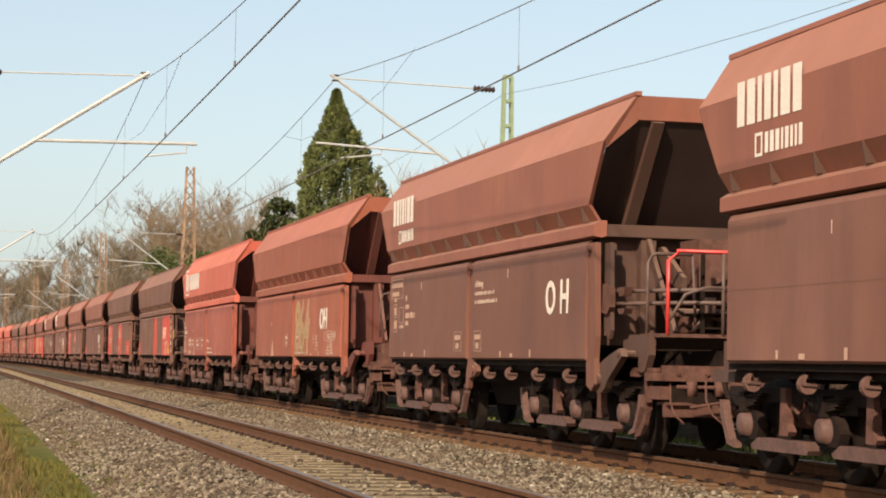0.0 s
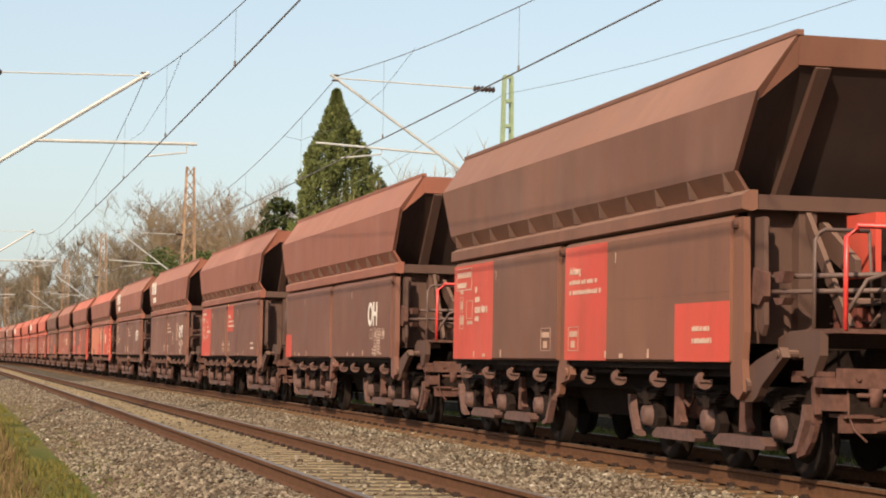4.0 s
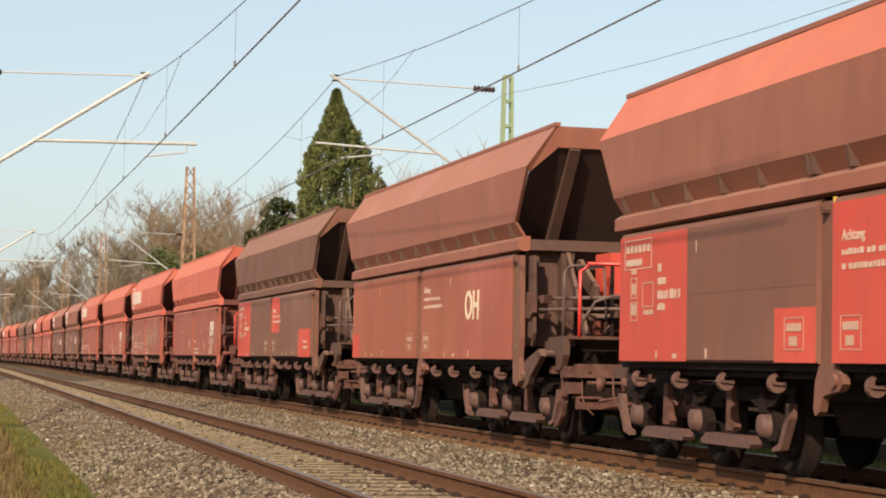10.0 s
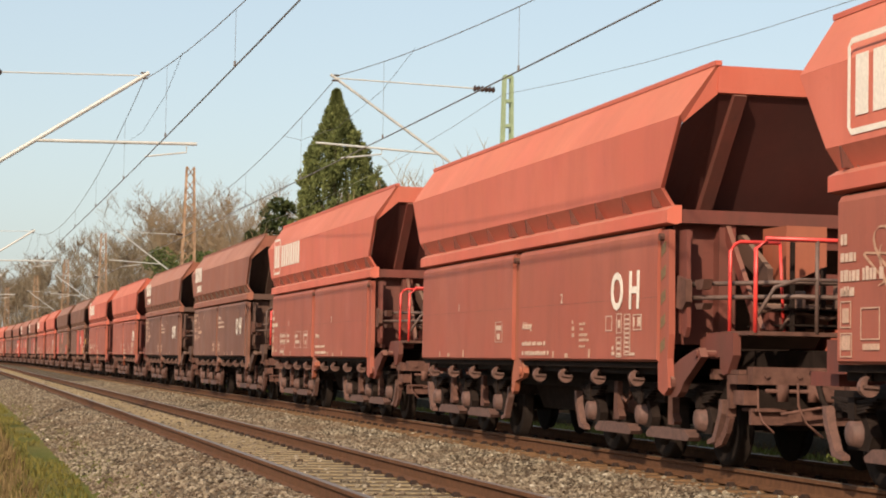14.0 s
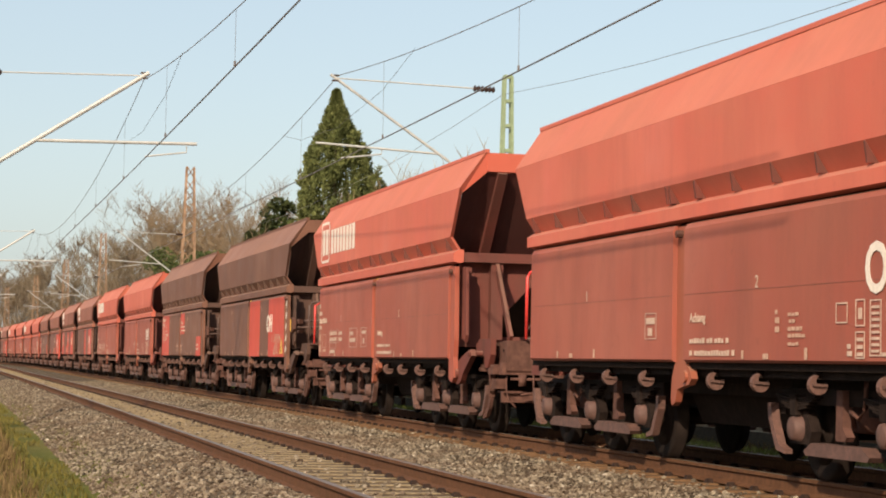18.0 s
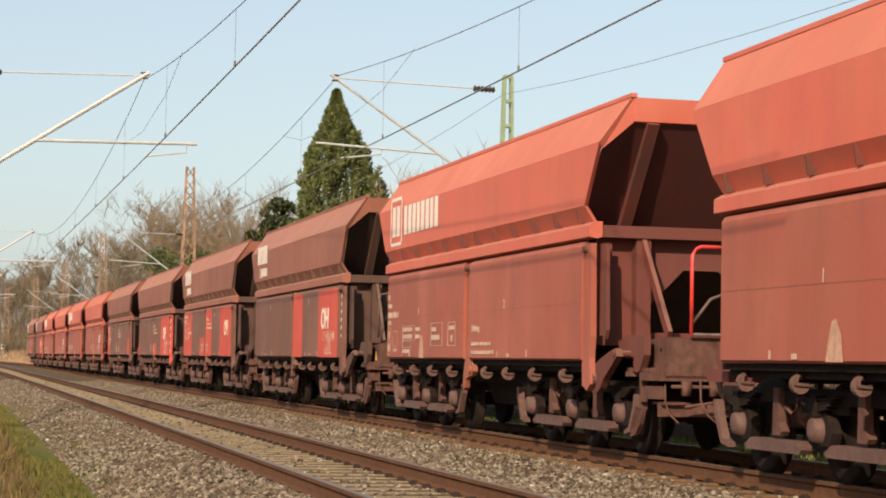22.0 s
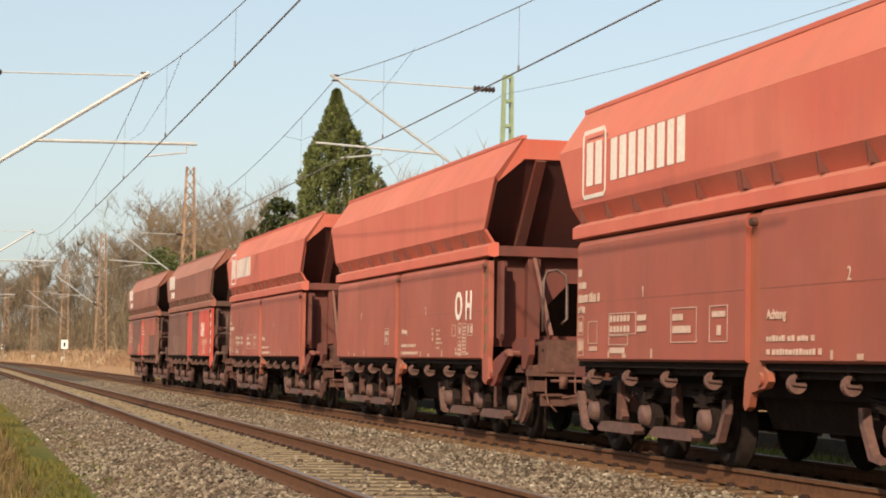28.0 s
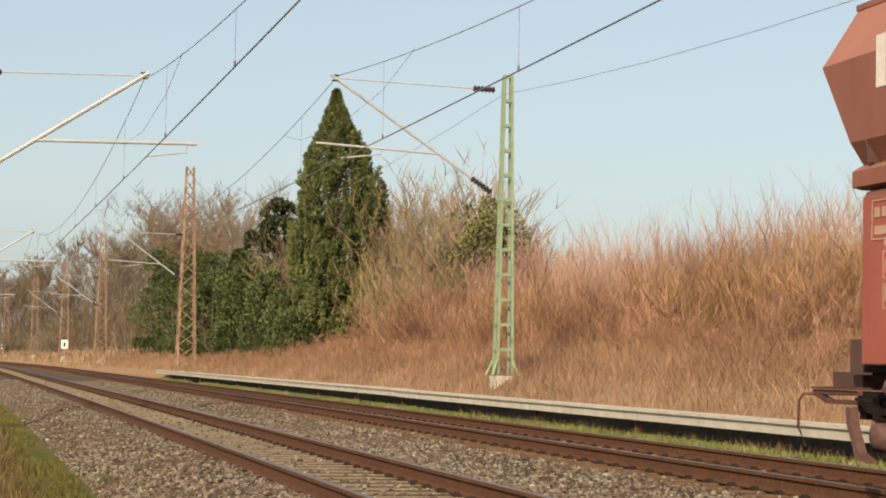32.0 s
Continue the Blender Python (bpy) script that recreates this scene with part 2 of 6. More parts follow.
def verge_mat():
    m, nt, b = mat("mossy_verge_ground")
    v = coords(nt)
    n1, n2 = noise_tex(nt, v, 9, 5, 0.7), noise_tex(nt, v, 0.8, 4)
    c = mixc(nt, ramp(nt, n1, 0.3, 0.7), (0.085, 0.070, 0.022), (0.18, 0.145, 0.055))
    c = mixc(nt, ramp(nt, n2, 0.4, 0.6), c, (0.085, 0.085, 0.020))
    nt.links.new(c, b.inputs["Base Color"])
    b.inputs["Roughness"].default_value, b.inputs["Specular IOR Level"].default_value = 0.95, 0.08
    bump(nt, b, n1, 0.8, 0.06)
    return m


M["rustbed"] = plain("rust_dusted_fine_gravel", (0.085, 0.054, 0.033), 0.9, var=0.5, scale=14, bumpy=0.7, bscale=30)
M["ballast"], M["stone"], M["earth"], M["verge"] = ballast_mat(), stone_mat(), earth_mat(), verge_mat()


# ================= mesh helpers =================
def done(bm, name, smooth=False):
    bmesh.ops.recalc_face_normals(bm, faces=bm.faces)
    me = bpy.data.meshes.new(name)
    bm.to_mesh(me)
    bm.free()
    if smooth:
        for p in me.polygons:
            p.use_smooth = True
    return me


def hexa(bm, x0, x1, y0, y1, z0, z1):
    v = [bm.verts.new(p) for p in ((x0, y0, z0), (x1, y0, z0), (x1, y1, z0), (x0, y1, z0), (x0, y0, z1), (x1, y0, z1), (x1, y1, z1), (x0, y1, z1))]
    for f in ((3, 2, 1, 0), (4, 5, 6, 7), (0, 1, 5, 4), (1, 2, 6, 5), (2, 3, 7, 6), (3, 0, 4, 7)):
        bm.faces.new([v[i] for i in f])
    return v


def prism(bm, pts, axis, a, b):
    """A polygon of (u, v) pairs drawn out from a to b along an axis: x -> (y, z), y -> (x, z), z -> (x, y)."""
    put = {"x": lambda c, u, w: (c, u, w), "y": lambda c, u, w: (u, c, w), "z": lambda c, u, w: (u, w, c)}[axis]
    lo = [bm.verts.new(put(a, *p)) for p in pts]
    hi = [bm.verts.new(put(b, *p)) for p in pts]
    bm.faces.new(lo[::-1])
    bm.faces.new(hi)
    for i in range(len(pts)):
        j = (i + 1) % len(pts)
        bm.faces.new((lo[i], lo[j], hi[j], hi[i]))


def rings(bm, path, radii, n=8, cap=True):
    """A round bar along a path of points, with a radius at each."""
    path = [Vector(p) for p in path]
    rows = []
    for i, p in enumerate(path):
        d = (path[min(i + 1, len(path) - 1)] - path[max(i - 1, 0)]).normalized()
        u = d.cross(Vector((0, 0, 1)) if abs(d.z) < 0.9 else Vector((1, 0, 0))).normalized()
        w = d.cross(u)
        rows.append([bm.verts.new(p + (u * math.cos(6.2832 * k / n) + w * math.sin(6.2832 * k / n)) * radii[i]) for k in range(n)])
    for a, b in zip(rows, rows[1:]):
        for k in range(n):
            bm.faces.new((a[k], a[(k + 1) % n], b[(k + 1) % n], b[k]))
    if cap:
        bm.faces.new(rows[0][::-1])
        bm.faces.new(rows[-1])


def tube(bm, path, r, n=8):
    rings(bm, path, [r] * len(path), n)


def beam(bm, a, b, w, h):
    """A flat or square bar from a to b, w wide and h high across its run."""
    a, b = Vector(a), Vector(b)
    d = (b - a).normalized()
    u = d.cross(Vector((0, 0, 1)) if abs(d.z) < 0.95 else Vector((0, 1, 0))).normalized()
    t = u.cross(d)
    v = [bm.verts.new(p + u * su * w / 2 + t * st * h / 2) for p in (a, b) for su, st in ((-1, -1), (1, -1), (1, 1), (-1, 1))]
    for f in ((3, 2, 1, 0), (4, 5, 6, 7), (0, 1, 5, 4), (1, 2, 6, 5), (2, 3, 7, 6), (3, 0, 4, 7)):
        bm.faces.new([v[i] for i in f])


def soften(bm, w, seg=1):
    es = [e for e in bm.edges if len(e.link_faces) == 2 and e.calc_face_angle(0) > 0.5]
    bmesh.ops.bevel(bm, geom=es, offset=w, segments=seg, affect="EDGES", clamp_overlap=True)


def put_mesh(name, me, material, parent=None, label=""):
    ob = new(name, me)
    if not me.materials:
        me.materials.append(material)
    ob.material_slots[0].link = "OBJECT"
    ob.material_slots[0].material = material
    if parent:
        ob.parent = parent
    if label:
        ob["label"] = label
    return ob


def part(name, bm, material, parent, label="", smooth=False):
    return put_mesh(name, done(bm, name, smooth), material, parent, label)


def thing(name, m, label, category, group="", kind=""):
    e = new(name)
    e.empty_display_size = 0.3
    e.matrix_world = m
    return tagged(e, label, category, group, kind)
# ================= ground, tracks =================
def ground_height(s, o):
    """Height of the ground beside the line."""
    n = noise.noise(Vector((s * 0.11, o * 0.35, 0))) * 0.12
    knots = ((-60, 2.6), (-16, 2.5), (-9.0, 1.75), (-5.2, 0.98), (-3.9, 0.64), (-3.3, 0.22), (-3.05, -0.20), (-2.6, -0.15), (-1.95, -0.13), (-1.55, -0.19),
             (1.4, -0.20), (2.25, -0.30), (3.1, -0.235), (3.64, -0.238), (3.80, -0.258), (5.22, -0.258), (5.38, -0.238), (5.9, -0.235), (6.9, -0.60), (8.0, -0.56), (20, -0.50), (60, -0.6))
    z = knots[0][1] if o < knots[0][0] else knots[-1][1]
    for (a, za), (b, zb) in zip(knots, knots[1:]):
        if a <= o <= b:
            z = za + (zb - za) * (o - a) / (b - a)
            break
    w = 1.0 if o < -4 or o > 7.5 else (0.3 if (o < -3.2 or o > 6.2) else 0.04)
    return z + n * w * (2.0 if o < -6 else 1.0)


def build_ground():
    stations = [-60, -40, -25] + [-10 + 1.5 * i for i in range(75)] + [105 + 5 * i for i in range(40)] + [310, 340, 380, 430, 500, 600, 750, 950]
    offs = [-900, -400, -150, -60, -30, -22, -16, -13, -11, -9.0, -8, -7, -6, -5.2, -4.5, -3.9, -3.5, -3.3, -3.05, -2.6, -2.3, -1.95, -1.55, -0.75, 0, 0.75, 1.4, 1.8, 2.25,
            2.7, 3.1, 3.7, 3.85, 4.5, 5.2, 5.3, 5.9, 6.4, 6.9, 7.4, 8.0, 9, 10.5, 13, 20, 60, 200, 500, 900]
    verts, faces, mats = [], [], []
    for s in stations:
        for o in offs:
            verts.append(at(s, o, ground_height(s, o)))
    w = len(offs)
    for i in range(len(stations) - 1):
        for j in range(w - 1):
            faces.append((i * w + j, i * w + j + 1, (i + 1) * w + j + 1, (i + 1) * w + j))
            o = (offs[j] + offs[j + 1]) / 2
            # material 4: a darker strip of ground along the cable trough
            mats.append((3 if abs(o) < 1.42 or abs(o - NEAR) < 0.75 else 0) if -1.97 < o < 6.6 else (1 if o < -3.3 or stations[i] > 106 else (4 if o < -2.55 else 2)))
    me = bpy.data.meshes.new("ground")
    me.from_pydata([tuple(v) for v in verts], [], faces)
    for k in ("ballast", "earth", "verge", "rustbed", "soil"):
        me.materials.append(M[k])
    for p, m in zip(me.polygons, mats):
        p.material_index, p.use_smooth = m, True
    ob = new("ground", me)
    tagged(ob, "stony ballast bed between grassy verge and dry bank", "ground", kind="structure")


def build_track(name, o, label, s_far):
    track = thing(name, pose(0, 0, 0), label, "railway track", kind="structure")
    prof = ((-0.036, 0.0, 1), (-0.036, -0.035, 0), (-0.010, -0.052, 0), (-0.010, -0.135, 0), (-0.075, -0.158, 0), (-0.075, -0.172, 0),
            (0.075, -0.172, 0), (0.075, -0.158, 0), (0.010, -0.135, 0), (0.010, -0.052, 0), (0.036, -0.035, 0), (0.036, 0.0, 1))
    for side in (-0.7535, 0.7535):
        verts, faces, mats = [], [], []
        ss = [-30 + 3.0 * i for i in range(int((s_far + 30) / 3))]
        for s in ss:
            for u, z, _ in prof:
                verts.append(tuple(at(s, o + side + u, z + RAIL_DZ[name])))
        n = len(prof)
        for i in range(len(ss) - 1):
            for k in range(n):
                j = (k + 1) % n
                faces.append((i * n + k, i * n + j, (i + 1) * n + j, (i + 1) * n + k))
                mats.append(1 if k == n - 1 else 0)
        me = bpy.data.meshes.new("rail")
        me.from_pydata(verts, [], faces)
        me.materials.append(M["railside"])
        me.materials.append(M["railtop"])
        for p, m in zip(me.polygons, mats):
            p.material_index = m
        bm = bmesh.new()
        bm.from_mesh(me)
        bmesh.ops.recalc_face_normals(bm, faces=bm.faces)
        bm.to_mesh(me)
        bm.free()
        new("rail", me).parent = track
    # sleepers and fastenings
    bm = bmesh.new()
    prism(bm, ((-0.13, -0.2), (0.13, -0.2), (0.10, 0.0), (-0.10, 0.0)), "y", -1.3, 1.3)
    sl = done(bm, "sleeper")
    sl.materials.append(M["rust_sleeper" if name == "track_1" else "sleeper"])
    rest_v, rest_f, clip_v, clip_f = [], [], [], []
    top = -0.178 + RAIL_DZ[name]
    for k in range(int((s_far + 20) / 0.6)):
        s = -14 + 0.6 * k
        if 12 <= s <= 92:
            ob = new("sleeper", sl)
            ob.parent = track
            ob.matrix_world = on_line(s, o, top)
        elif s < 190:
            m = on_line(s, o, top)
            b = len(rest_v)
            rest_v += [tuple(m @ v.co) for v in sl.vertices]
            rest_f += [tuple(b + i for i in p.vertices) for p in sl.polygons]
        if 10 <= s <= 130:
            m = on_line(s, o, top)
            for y in (-0.7535, 0.7535):
                for d in (-0.125, 0.125):
                    b = len(clip_v)
                    c = Vector((0, y + d, 0))
                    for dx, dy, z in ((-.05, -.04, 0), (.05, -.04, 0), (.05, .04, 0), (-.05, .04, 0), (-.03, -.025, .045), (.03, -.025, .045), (.03, .025, .045), (-.03, .025, .045)):
                        clip_v.append(tuple(m @ (c + Vector((dx, dy, z)))))
                    clip_f += [tuple(b + i for i in f) for f in ((4, 5, 6, 7), (0, 1, 5, 4), (1, 2, 6, 5), (2, 3, 7, 6), (3, 0, 4, 7))]
    for nm, vv, ff, mm in (("far_sleepers", rest_v, rest_f, "rust_sleeper" if name == "track_1" else "sleeper"), ("rail_fastenings", clip_v, clip_f, "clip")):
        me = bpy.data.meshes.new(nm)
        me.from_pydata(vv, [], ff)
        me.materials.append(M[mm])
        ob = new(nm, me)
        ob.parent = track
        ob["kind"] = "stuff"


RAIL_DZ = {"track_1": 0.0, "track_2": -0.069}


def scatter(name, n, place, piece, material, label, category, seed):
    """One object of very many small pieces: piece(rng, point) gives the points and faces of one."""
    rng = random.Random(seed)
    vv, ff = [], []
    for _ in range(n):
        p = place(rng)
        if p is None:
            continue
        pv, pf = piece(rng, p)
        b = len(vv)
        vv += pv
        ff += [tuple(b + i for i in f) for f in pf]
    me = bpy.data.meshes.new(name)
    me.from_pydata(vv, [], ff)
    me.materials.append(material)
    return tagged(new(name, me), label, category, kind="stuff")


def stone_piece(rng, p):
    r = rng.uniform(0.016, 0.038) * (1.35 if rng.random() < 0.12 else 1)
    a = rng.uniform(0, 6.28)
    out = []
    for z, k, sc in ((-0.3, 4, 0.9), (0.45, 4, 0.75)):
        for i in range(k):
            t = a + i * 6.2832 / k + z
            q = r * sc * rng.uniform(0.75, 1.25)
            out.append((p.x + math.cos(t) * q, p.y + math.sin(t) * q, p.z + r * (z + rng.uniform(-0.15, 0.25))))
    out.append((p.x, p.y, p.z + r * rng.uniform(0.6, 0.95)))
    f = [(0, 1, 5, 4), (1, 2, 6, 5), (2, 3, 7, 6), (3, 0, 4, 7), (4, 5, 8), (5, 6, 8), (6, 7, 8), (7, 4, 8)]
    return out, f


def ballast_place(rng):
    s = 15 + 85 * rng.random() ** 1.7
    o = rng.uniform(-1.95, 6.9)
    for c in (0.0, NEAR):
        for side in (-0.7535, 0.7535):
            if abs(o - c - side) < 0.10:
                return None
    z = ground_height(s, o)
    if abs(o - NEAR) < 0.72 and rng.random() < 0.78:
        return None
    if abs(o) < 1.35 and rng.random() < 0.8:
        return None
    inside = abs(o) < 1.25 or abs(o - NEAR) < 0.75
    if inside:
        if ((s + 14) / 0.6 + 0.5) % 1.0 > 0.30 and ((s + 14) / 0.6 + 0.5) % 1.0 < 0.70:
            return None
        if rng.random() < 0.35:
            return None
    return at(s, o, z + 0.01)


def blade_piece(h0, h1, w, lean=0.5):
    def piece(rng, p):
        h = rng.uniform(h0, h1)
        a, l = rng.uniform(0, 6.28), rng.uniform(0.05, lean) * h
        ux, uy = math.cos(a) * w, math.sin(a) * w
        b = rng.uniform(0, 6.28)
        tx, ty = math.cos(b) * l, math.sin(b) * l
        return ([(p.x - ux, p.y - uy, p.z - 0.02), (p.x + ux, p.y + uy, p.z - 0.02), (p.x + tx * .4 + ux * .7, p.y + ty * .4 + uy * .7, p.z + h * .6),
                 (p.x + tx * .4 - ux * .7, p.y + ty * .4 - uy * .7, p.z + h * .6), (p.x + tx, p.y + ty, p.z + h)], [(0, 1, 2, 3), (3, 2, 4)])
    return piece


def stem_piece(h0, h1, r, lean=0.35, forks=3):
    """A thin bent stem with a few side shoots."""
    def piece(rng, p):
        vv, ff = [], []

        def shoot(q, d, length, rad, segs):
            a = rng.uniform(0, 6.28)
            prev = None
            for k in range(segs + 1):
                f = k / segs
                c = q + d * (length * f) + Vector((0, 0, length * 0.12 * f * f))
                rr = rad * (1 - 0.8 * f)
                b = len(vv)
                for j in range(3):
                    vv.append((c.x + math.cos(a + j * 2.094) * rr, c.y + math.sin(a + j * 2.094) * rr, c.z))
                if prev is not None:
                    for j in range(3):
                        ff.append((prev + j, prev + (j + 1) % 3, b + (j + 1) % 3, b + j))
                prev = b
        h = rng.uniform(h0, h1) * rng.uniform(0.7, 1.0)
        b, l = rng.uniform(0, 6.28), rng.uniform(0, lean)
        d = Vector((math.cos(b) * l, math.sin(b) * l, 1)).normalized()
        shoot(p, d, h, r, 3)
        for _ in range(forks):
            f = rng.uniform(0.15, 0.9)
            b2 = rng.uniform(0, 6.28)
            w = rng.uniform(0.4, 1.3)
            e = (d + Vector((math.cos(b2) * w, math.sin(b2) * w, rng.uniform(-0.2, 0.2)))).normalized()
            q = p + d * (h * f) + Vector((0, 0, h * 0.12 * f * f))
            g = h * rng.uniform(0.15, 0.42)
            shoot(q, e, g, r * 0.65, 2)
            if rng.random() < 0.7:
                b3 = rng.uniform(0, 6.28)
                e2 = (e + Vector((math.cos(b3) * 0.8, math.sin(b3) * 0.8, 0.25))).normalized()
                shoot(q + e * g * 0.55, e2, g * 0.6, r * 0.45, 1)
        return vv, ff
    return piece


def build_trough():
    """The low concrete cable duct on its short posts along the far side."""
    duct = thing("cable_trough", pose(0, 0, 0), "pale concrete cable trough on short posts beside the track", "cable trough")
    s = 10.0
    k = 0
    while s < 108:
        s1 = s + 6.0
        bm = bmesh.new()
        tilt = noise.noise(Vector((k * 3.1, 0, 0))) * 0.012
        z0, z1 = duct_z(s) + tilt, duct_z(s1) + tilt
        for (u0, u1, a, b) in ((-2.62, -2.98, -0.19, -0.045), (-2.58, -3.02, -0.045, 0.0)):
            v = []
            for ss, zz in ((s + 0.015, z0), (s1 - 0.015, z1)):
                for o, dz in ((u0, a), (u1, a), (u1, b), (u0, b)):
                    v.append(bm.verts.new(at(ss, o, zz + dz)))
            for f in ((3, 2, 1, 0), (4, 5, 6, 7), (0, 1, 5, 4), (1, 2, 6, 5), (2, 3, 7, 6), (3, 0, 4, 7)):
                bm.faces.new([v[i] for i in f])
        soften(bm, 0.008)
        part("trough_length", bm, M["concrete"], duct)
        bm = bmesh.new()
        c = at(s, -2.8, 0)
        hexa(bm, c.x - 0.05, c.x + 0.05, c.y - 0.05, c.y + 0.05, -0.5, z0 - 0.191)
        part("post", bm, M["under"], duct)
        s, k = s1, k + 1


def duct_z(s):
    return 0.30


# ================= masts and wires =================
def lattice_mast(name, s, o, zb, zt, wb, wt, material, label, zig=True):
    m = on_line(s, o, zb)
    mast = thing(name, m, label, "catenary mast", "masts along the line")
    h = zt - zb
    bm = bmesh.new()
    hexa(bm, -0.27, 0.27, -0.25, 0.25, -0.7, 0.03)
    soften(bm, 0.03)
    part("footing", bm, M["concrete"], mast, "pale concrete footing")
    wy0, wy1 = wb, wt
    wx0, wx1 = (wb * 0.95, wt * 0.8)
    cor = [(-1, -1), (1, -1), (1, 1), (-1, 1)]
    P = lambda f, c: Vector((c[0] * (wx0 + (wx1 - wx0) * f) / 2, c[1] * (wy0 + (wy1 - wy0) * f) / 2, 0.05 + f * (h - 0.05)))
    t = 0.085 if zig else 0.06
    for c in cor:
        bm = bmesh.new()
        beam(bm, P(0, c), P(1, c), t, t)
        part("leg", bm, material, mast)
    n = int(h / (0.62 if zig else 0.56))
    for a in range(4):
        c, d = cor[a], cor[(a + 1) % 4]
        for k in range(n):
            f0, f1 = k / n, (k + 1) / n
            bm = bmesh.new()
            if zig:
                e0, e1 = (c, d) if k % 2 else (d, c)
                beam(bm, P(f0, e0), P(f1, e1), 0.035, 0.05)
            else:
                beam(bm, P(f1, c), P(f1, d), 0.03, 0.07)
            part("brace" if zig else "batten", bm, material, mast)
    for c in cor:
        bm = bmesh.new()
        q = P(0, c)
        beam(bm, q + Vector((c[0] * 0.14, c[1] * 0.14, -0.02)), q + Vector((0, 0, 0.35)), 0.05, 0.05)
        part("base_gusset", bm, material, mast)
    return mast


def insulator(name, a, b, r=0.075, sheds=6):
    """A ribbed insulator from a to b."""
    a, b = Vector(a), Vector(b)
    path, rad = [], []
    for k in range(sheds):
        for f, q in ((0.0, 0.45), (0.3, 1.0), (0.6, 1.0), (0.95, 0.45)):
            path.append(a.lerp(b, (k + f) / sheds))
            rad.append(r * q)
    bm = bmesh.new()
    rings(bm, path, rad, 10)
    return bm


def cantilever(s, o_mast, o_wire, z_low, z_top, z_wire, z_mess, o_reg, o_drop, label, wire_o, r_tube=0.034):
    """The bracket that carries the wires: top tie, slanted tube, steady arm."""
    c = thing("catenary_bracket", pose(0, 0, 0), label, "catenary bracket", "brackets along the line")
    sg = 1 if o_wire > o_mast else -1
    A = lambda o, z, ds=0.0: at(s + ds, o, z)
    tip = A(o_wire - sg * 0.12, z_mess + 0.05)
    root, tie = A(o_mast + sg * 0.25, z_low), A(o_mast + sg * 0.2, z_top)
    bm = bmesh.new()
    tube(bm, [root.lerp(tip, 0.12), tip.lerp(root, -0.03)], r_tube, 8)
    part("slanted_tube", bm, M["galv"], c)
    part("insulator", insulator("insulator", root, root.lerp(tip, 0.13)), M["insul"], c, "dark ribbed insulator")
    bm = bmesh.new()
    tube(bm, [tie.lerp(tip, 0.13), tip], 0.018, 6)
    part("top_tie", bm, M["galv"], c)
    part("insulator", insulator("insulator", tie, tie.lerp(tip, 0.14)), M["insul"], c, "dark ribbed insulator")
    j = root.lerp(tip, 0.34)
    k0 = A(o_reg, z_wire + 0.36)
    bm = bmesh.new()
    tube(bm, [j, k0], r_tube * 0.75, 8)
    part("registration_tube", bm, M["galv"], c)
    dr = A(o_drop, z_wire + 0.30)
    bm = bmesh.new()
    tube(bm, [dr, dr + Vector((0, 0, -0.14)), A(wire_o, z_wire + 0.03)], 0.02, 6)
    part("steady_arm", bm, M["galv"], c)
    bm = bmesh.new()
    for dz in (-0.06, 0.06):
        beam(bm, tip + Vector((-0.08, 0, dz)), tip + Vector((0.08, 0, dz)), 0.05, 0.04)
    part("wire_clamp", bm, M["insul"], c)
    return c


def wire_run(o_at, z_at, supports, sag, s0, s1, label, contact_z):
    """Contact wire, sagging carrier wire and droppers of one track."""
    w = thing("overhead_wire", pose(0, 0, 0), label, "overhead wire", "overhead wires")
    bm = bmesh.new()
    n = int((s1 - s0) / 4)
    tube(bm, [at(s0 + (s1 - s0) * k / n, o_at(s0 + (s1 - s0) * k / n), contact_z) for k in range(n + 1)], 0.013, 6)
    part("contact_wire", bm, M["wire"], w)
    pts, drops = [], []
    for a, b in zip(supports, supports[1:]):
        for k in range(24):
            f = k / 24
            s = a + (b - a) * f
            if s0 <= s <= s1:
                pts.append(at(s, o_at(s), z_at - sag * 4 * f * (1 - f)))
        m = 6
        for k in range(m):
            f = (k + 0.5) / m
            s = a + (b - a) * f
            if s0 <= s <= s1:
                drops.append((s, z_at - sag * 4 * f * (1 - f)))
    bm = bmesh.new()
    tube(bm, pts, 0.0085, 6)
    part("carrier_wire", bm, M["wire"], w)
    for s, z in drops:
        bm = bmesh.new()
        tube(bm, [at(s, o_at(s), contact_z + 0.01), at(s, o_at(s), contact_z + 0.09)], 0.022, 6)
        tube(bm, [at(s, o_at(s), contact_z + 0.05), at(s, o_at(s), z)], 0.0035, 4)
        part("dropper", bm, M["wire"], w)
    for a in supports:
        if s0 < a < s1:
            bm = bmesh.new()
            p = [at(a - 8, o_at(a - 8), z_at - sag * 0.42), at(a - 5, o_at(a - 5), z_at - sag * 0.75), at(a, o_at(a), z_at - sag * 0.92), at(a + 5, o_at(a + 5), z_at - sag * 0.75), at(a + 8, o_at(a + 8), z_at - sag * 0.42)]
            tube(bm, p, 0.005, 4)
            part("stitch_wire", bm, M["wire"], w)
    return w
# ================= the hopper wagons =================
# local space: x towards the leading end, -y the camera's side, z = 0 at rail top, x = 0 between the doors
SILL_Y, DOOR_Y = 1.44, 1.45
TEMPLATE = {}


def shape(name, smooth=False):
    """Registers a function that fills a bmesh as the shared mesh of one part."""
    def keep(fn):
        bm = bmesh.new()
        fn(bm)
        TEMPLATE[name] = done(bm, name, smooth)
        return fn
    return keep


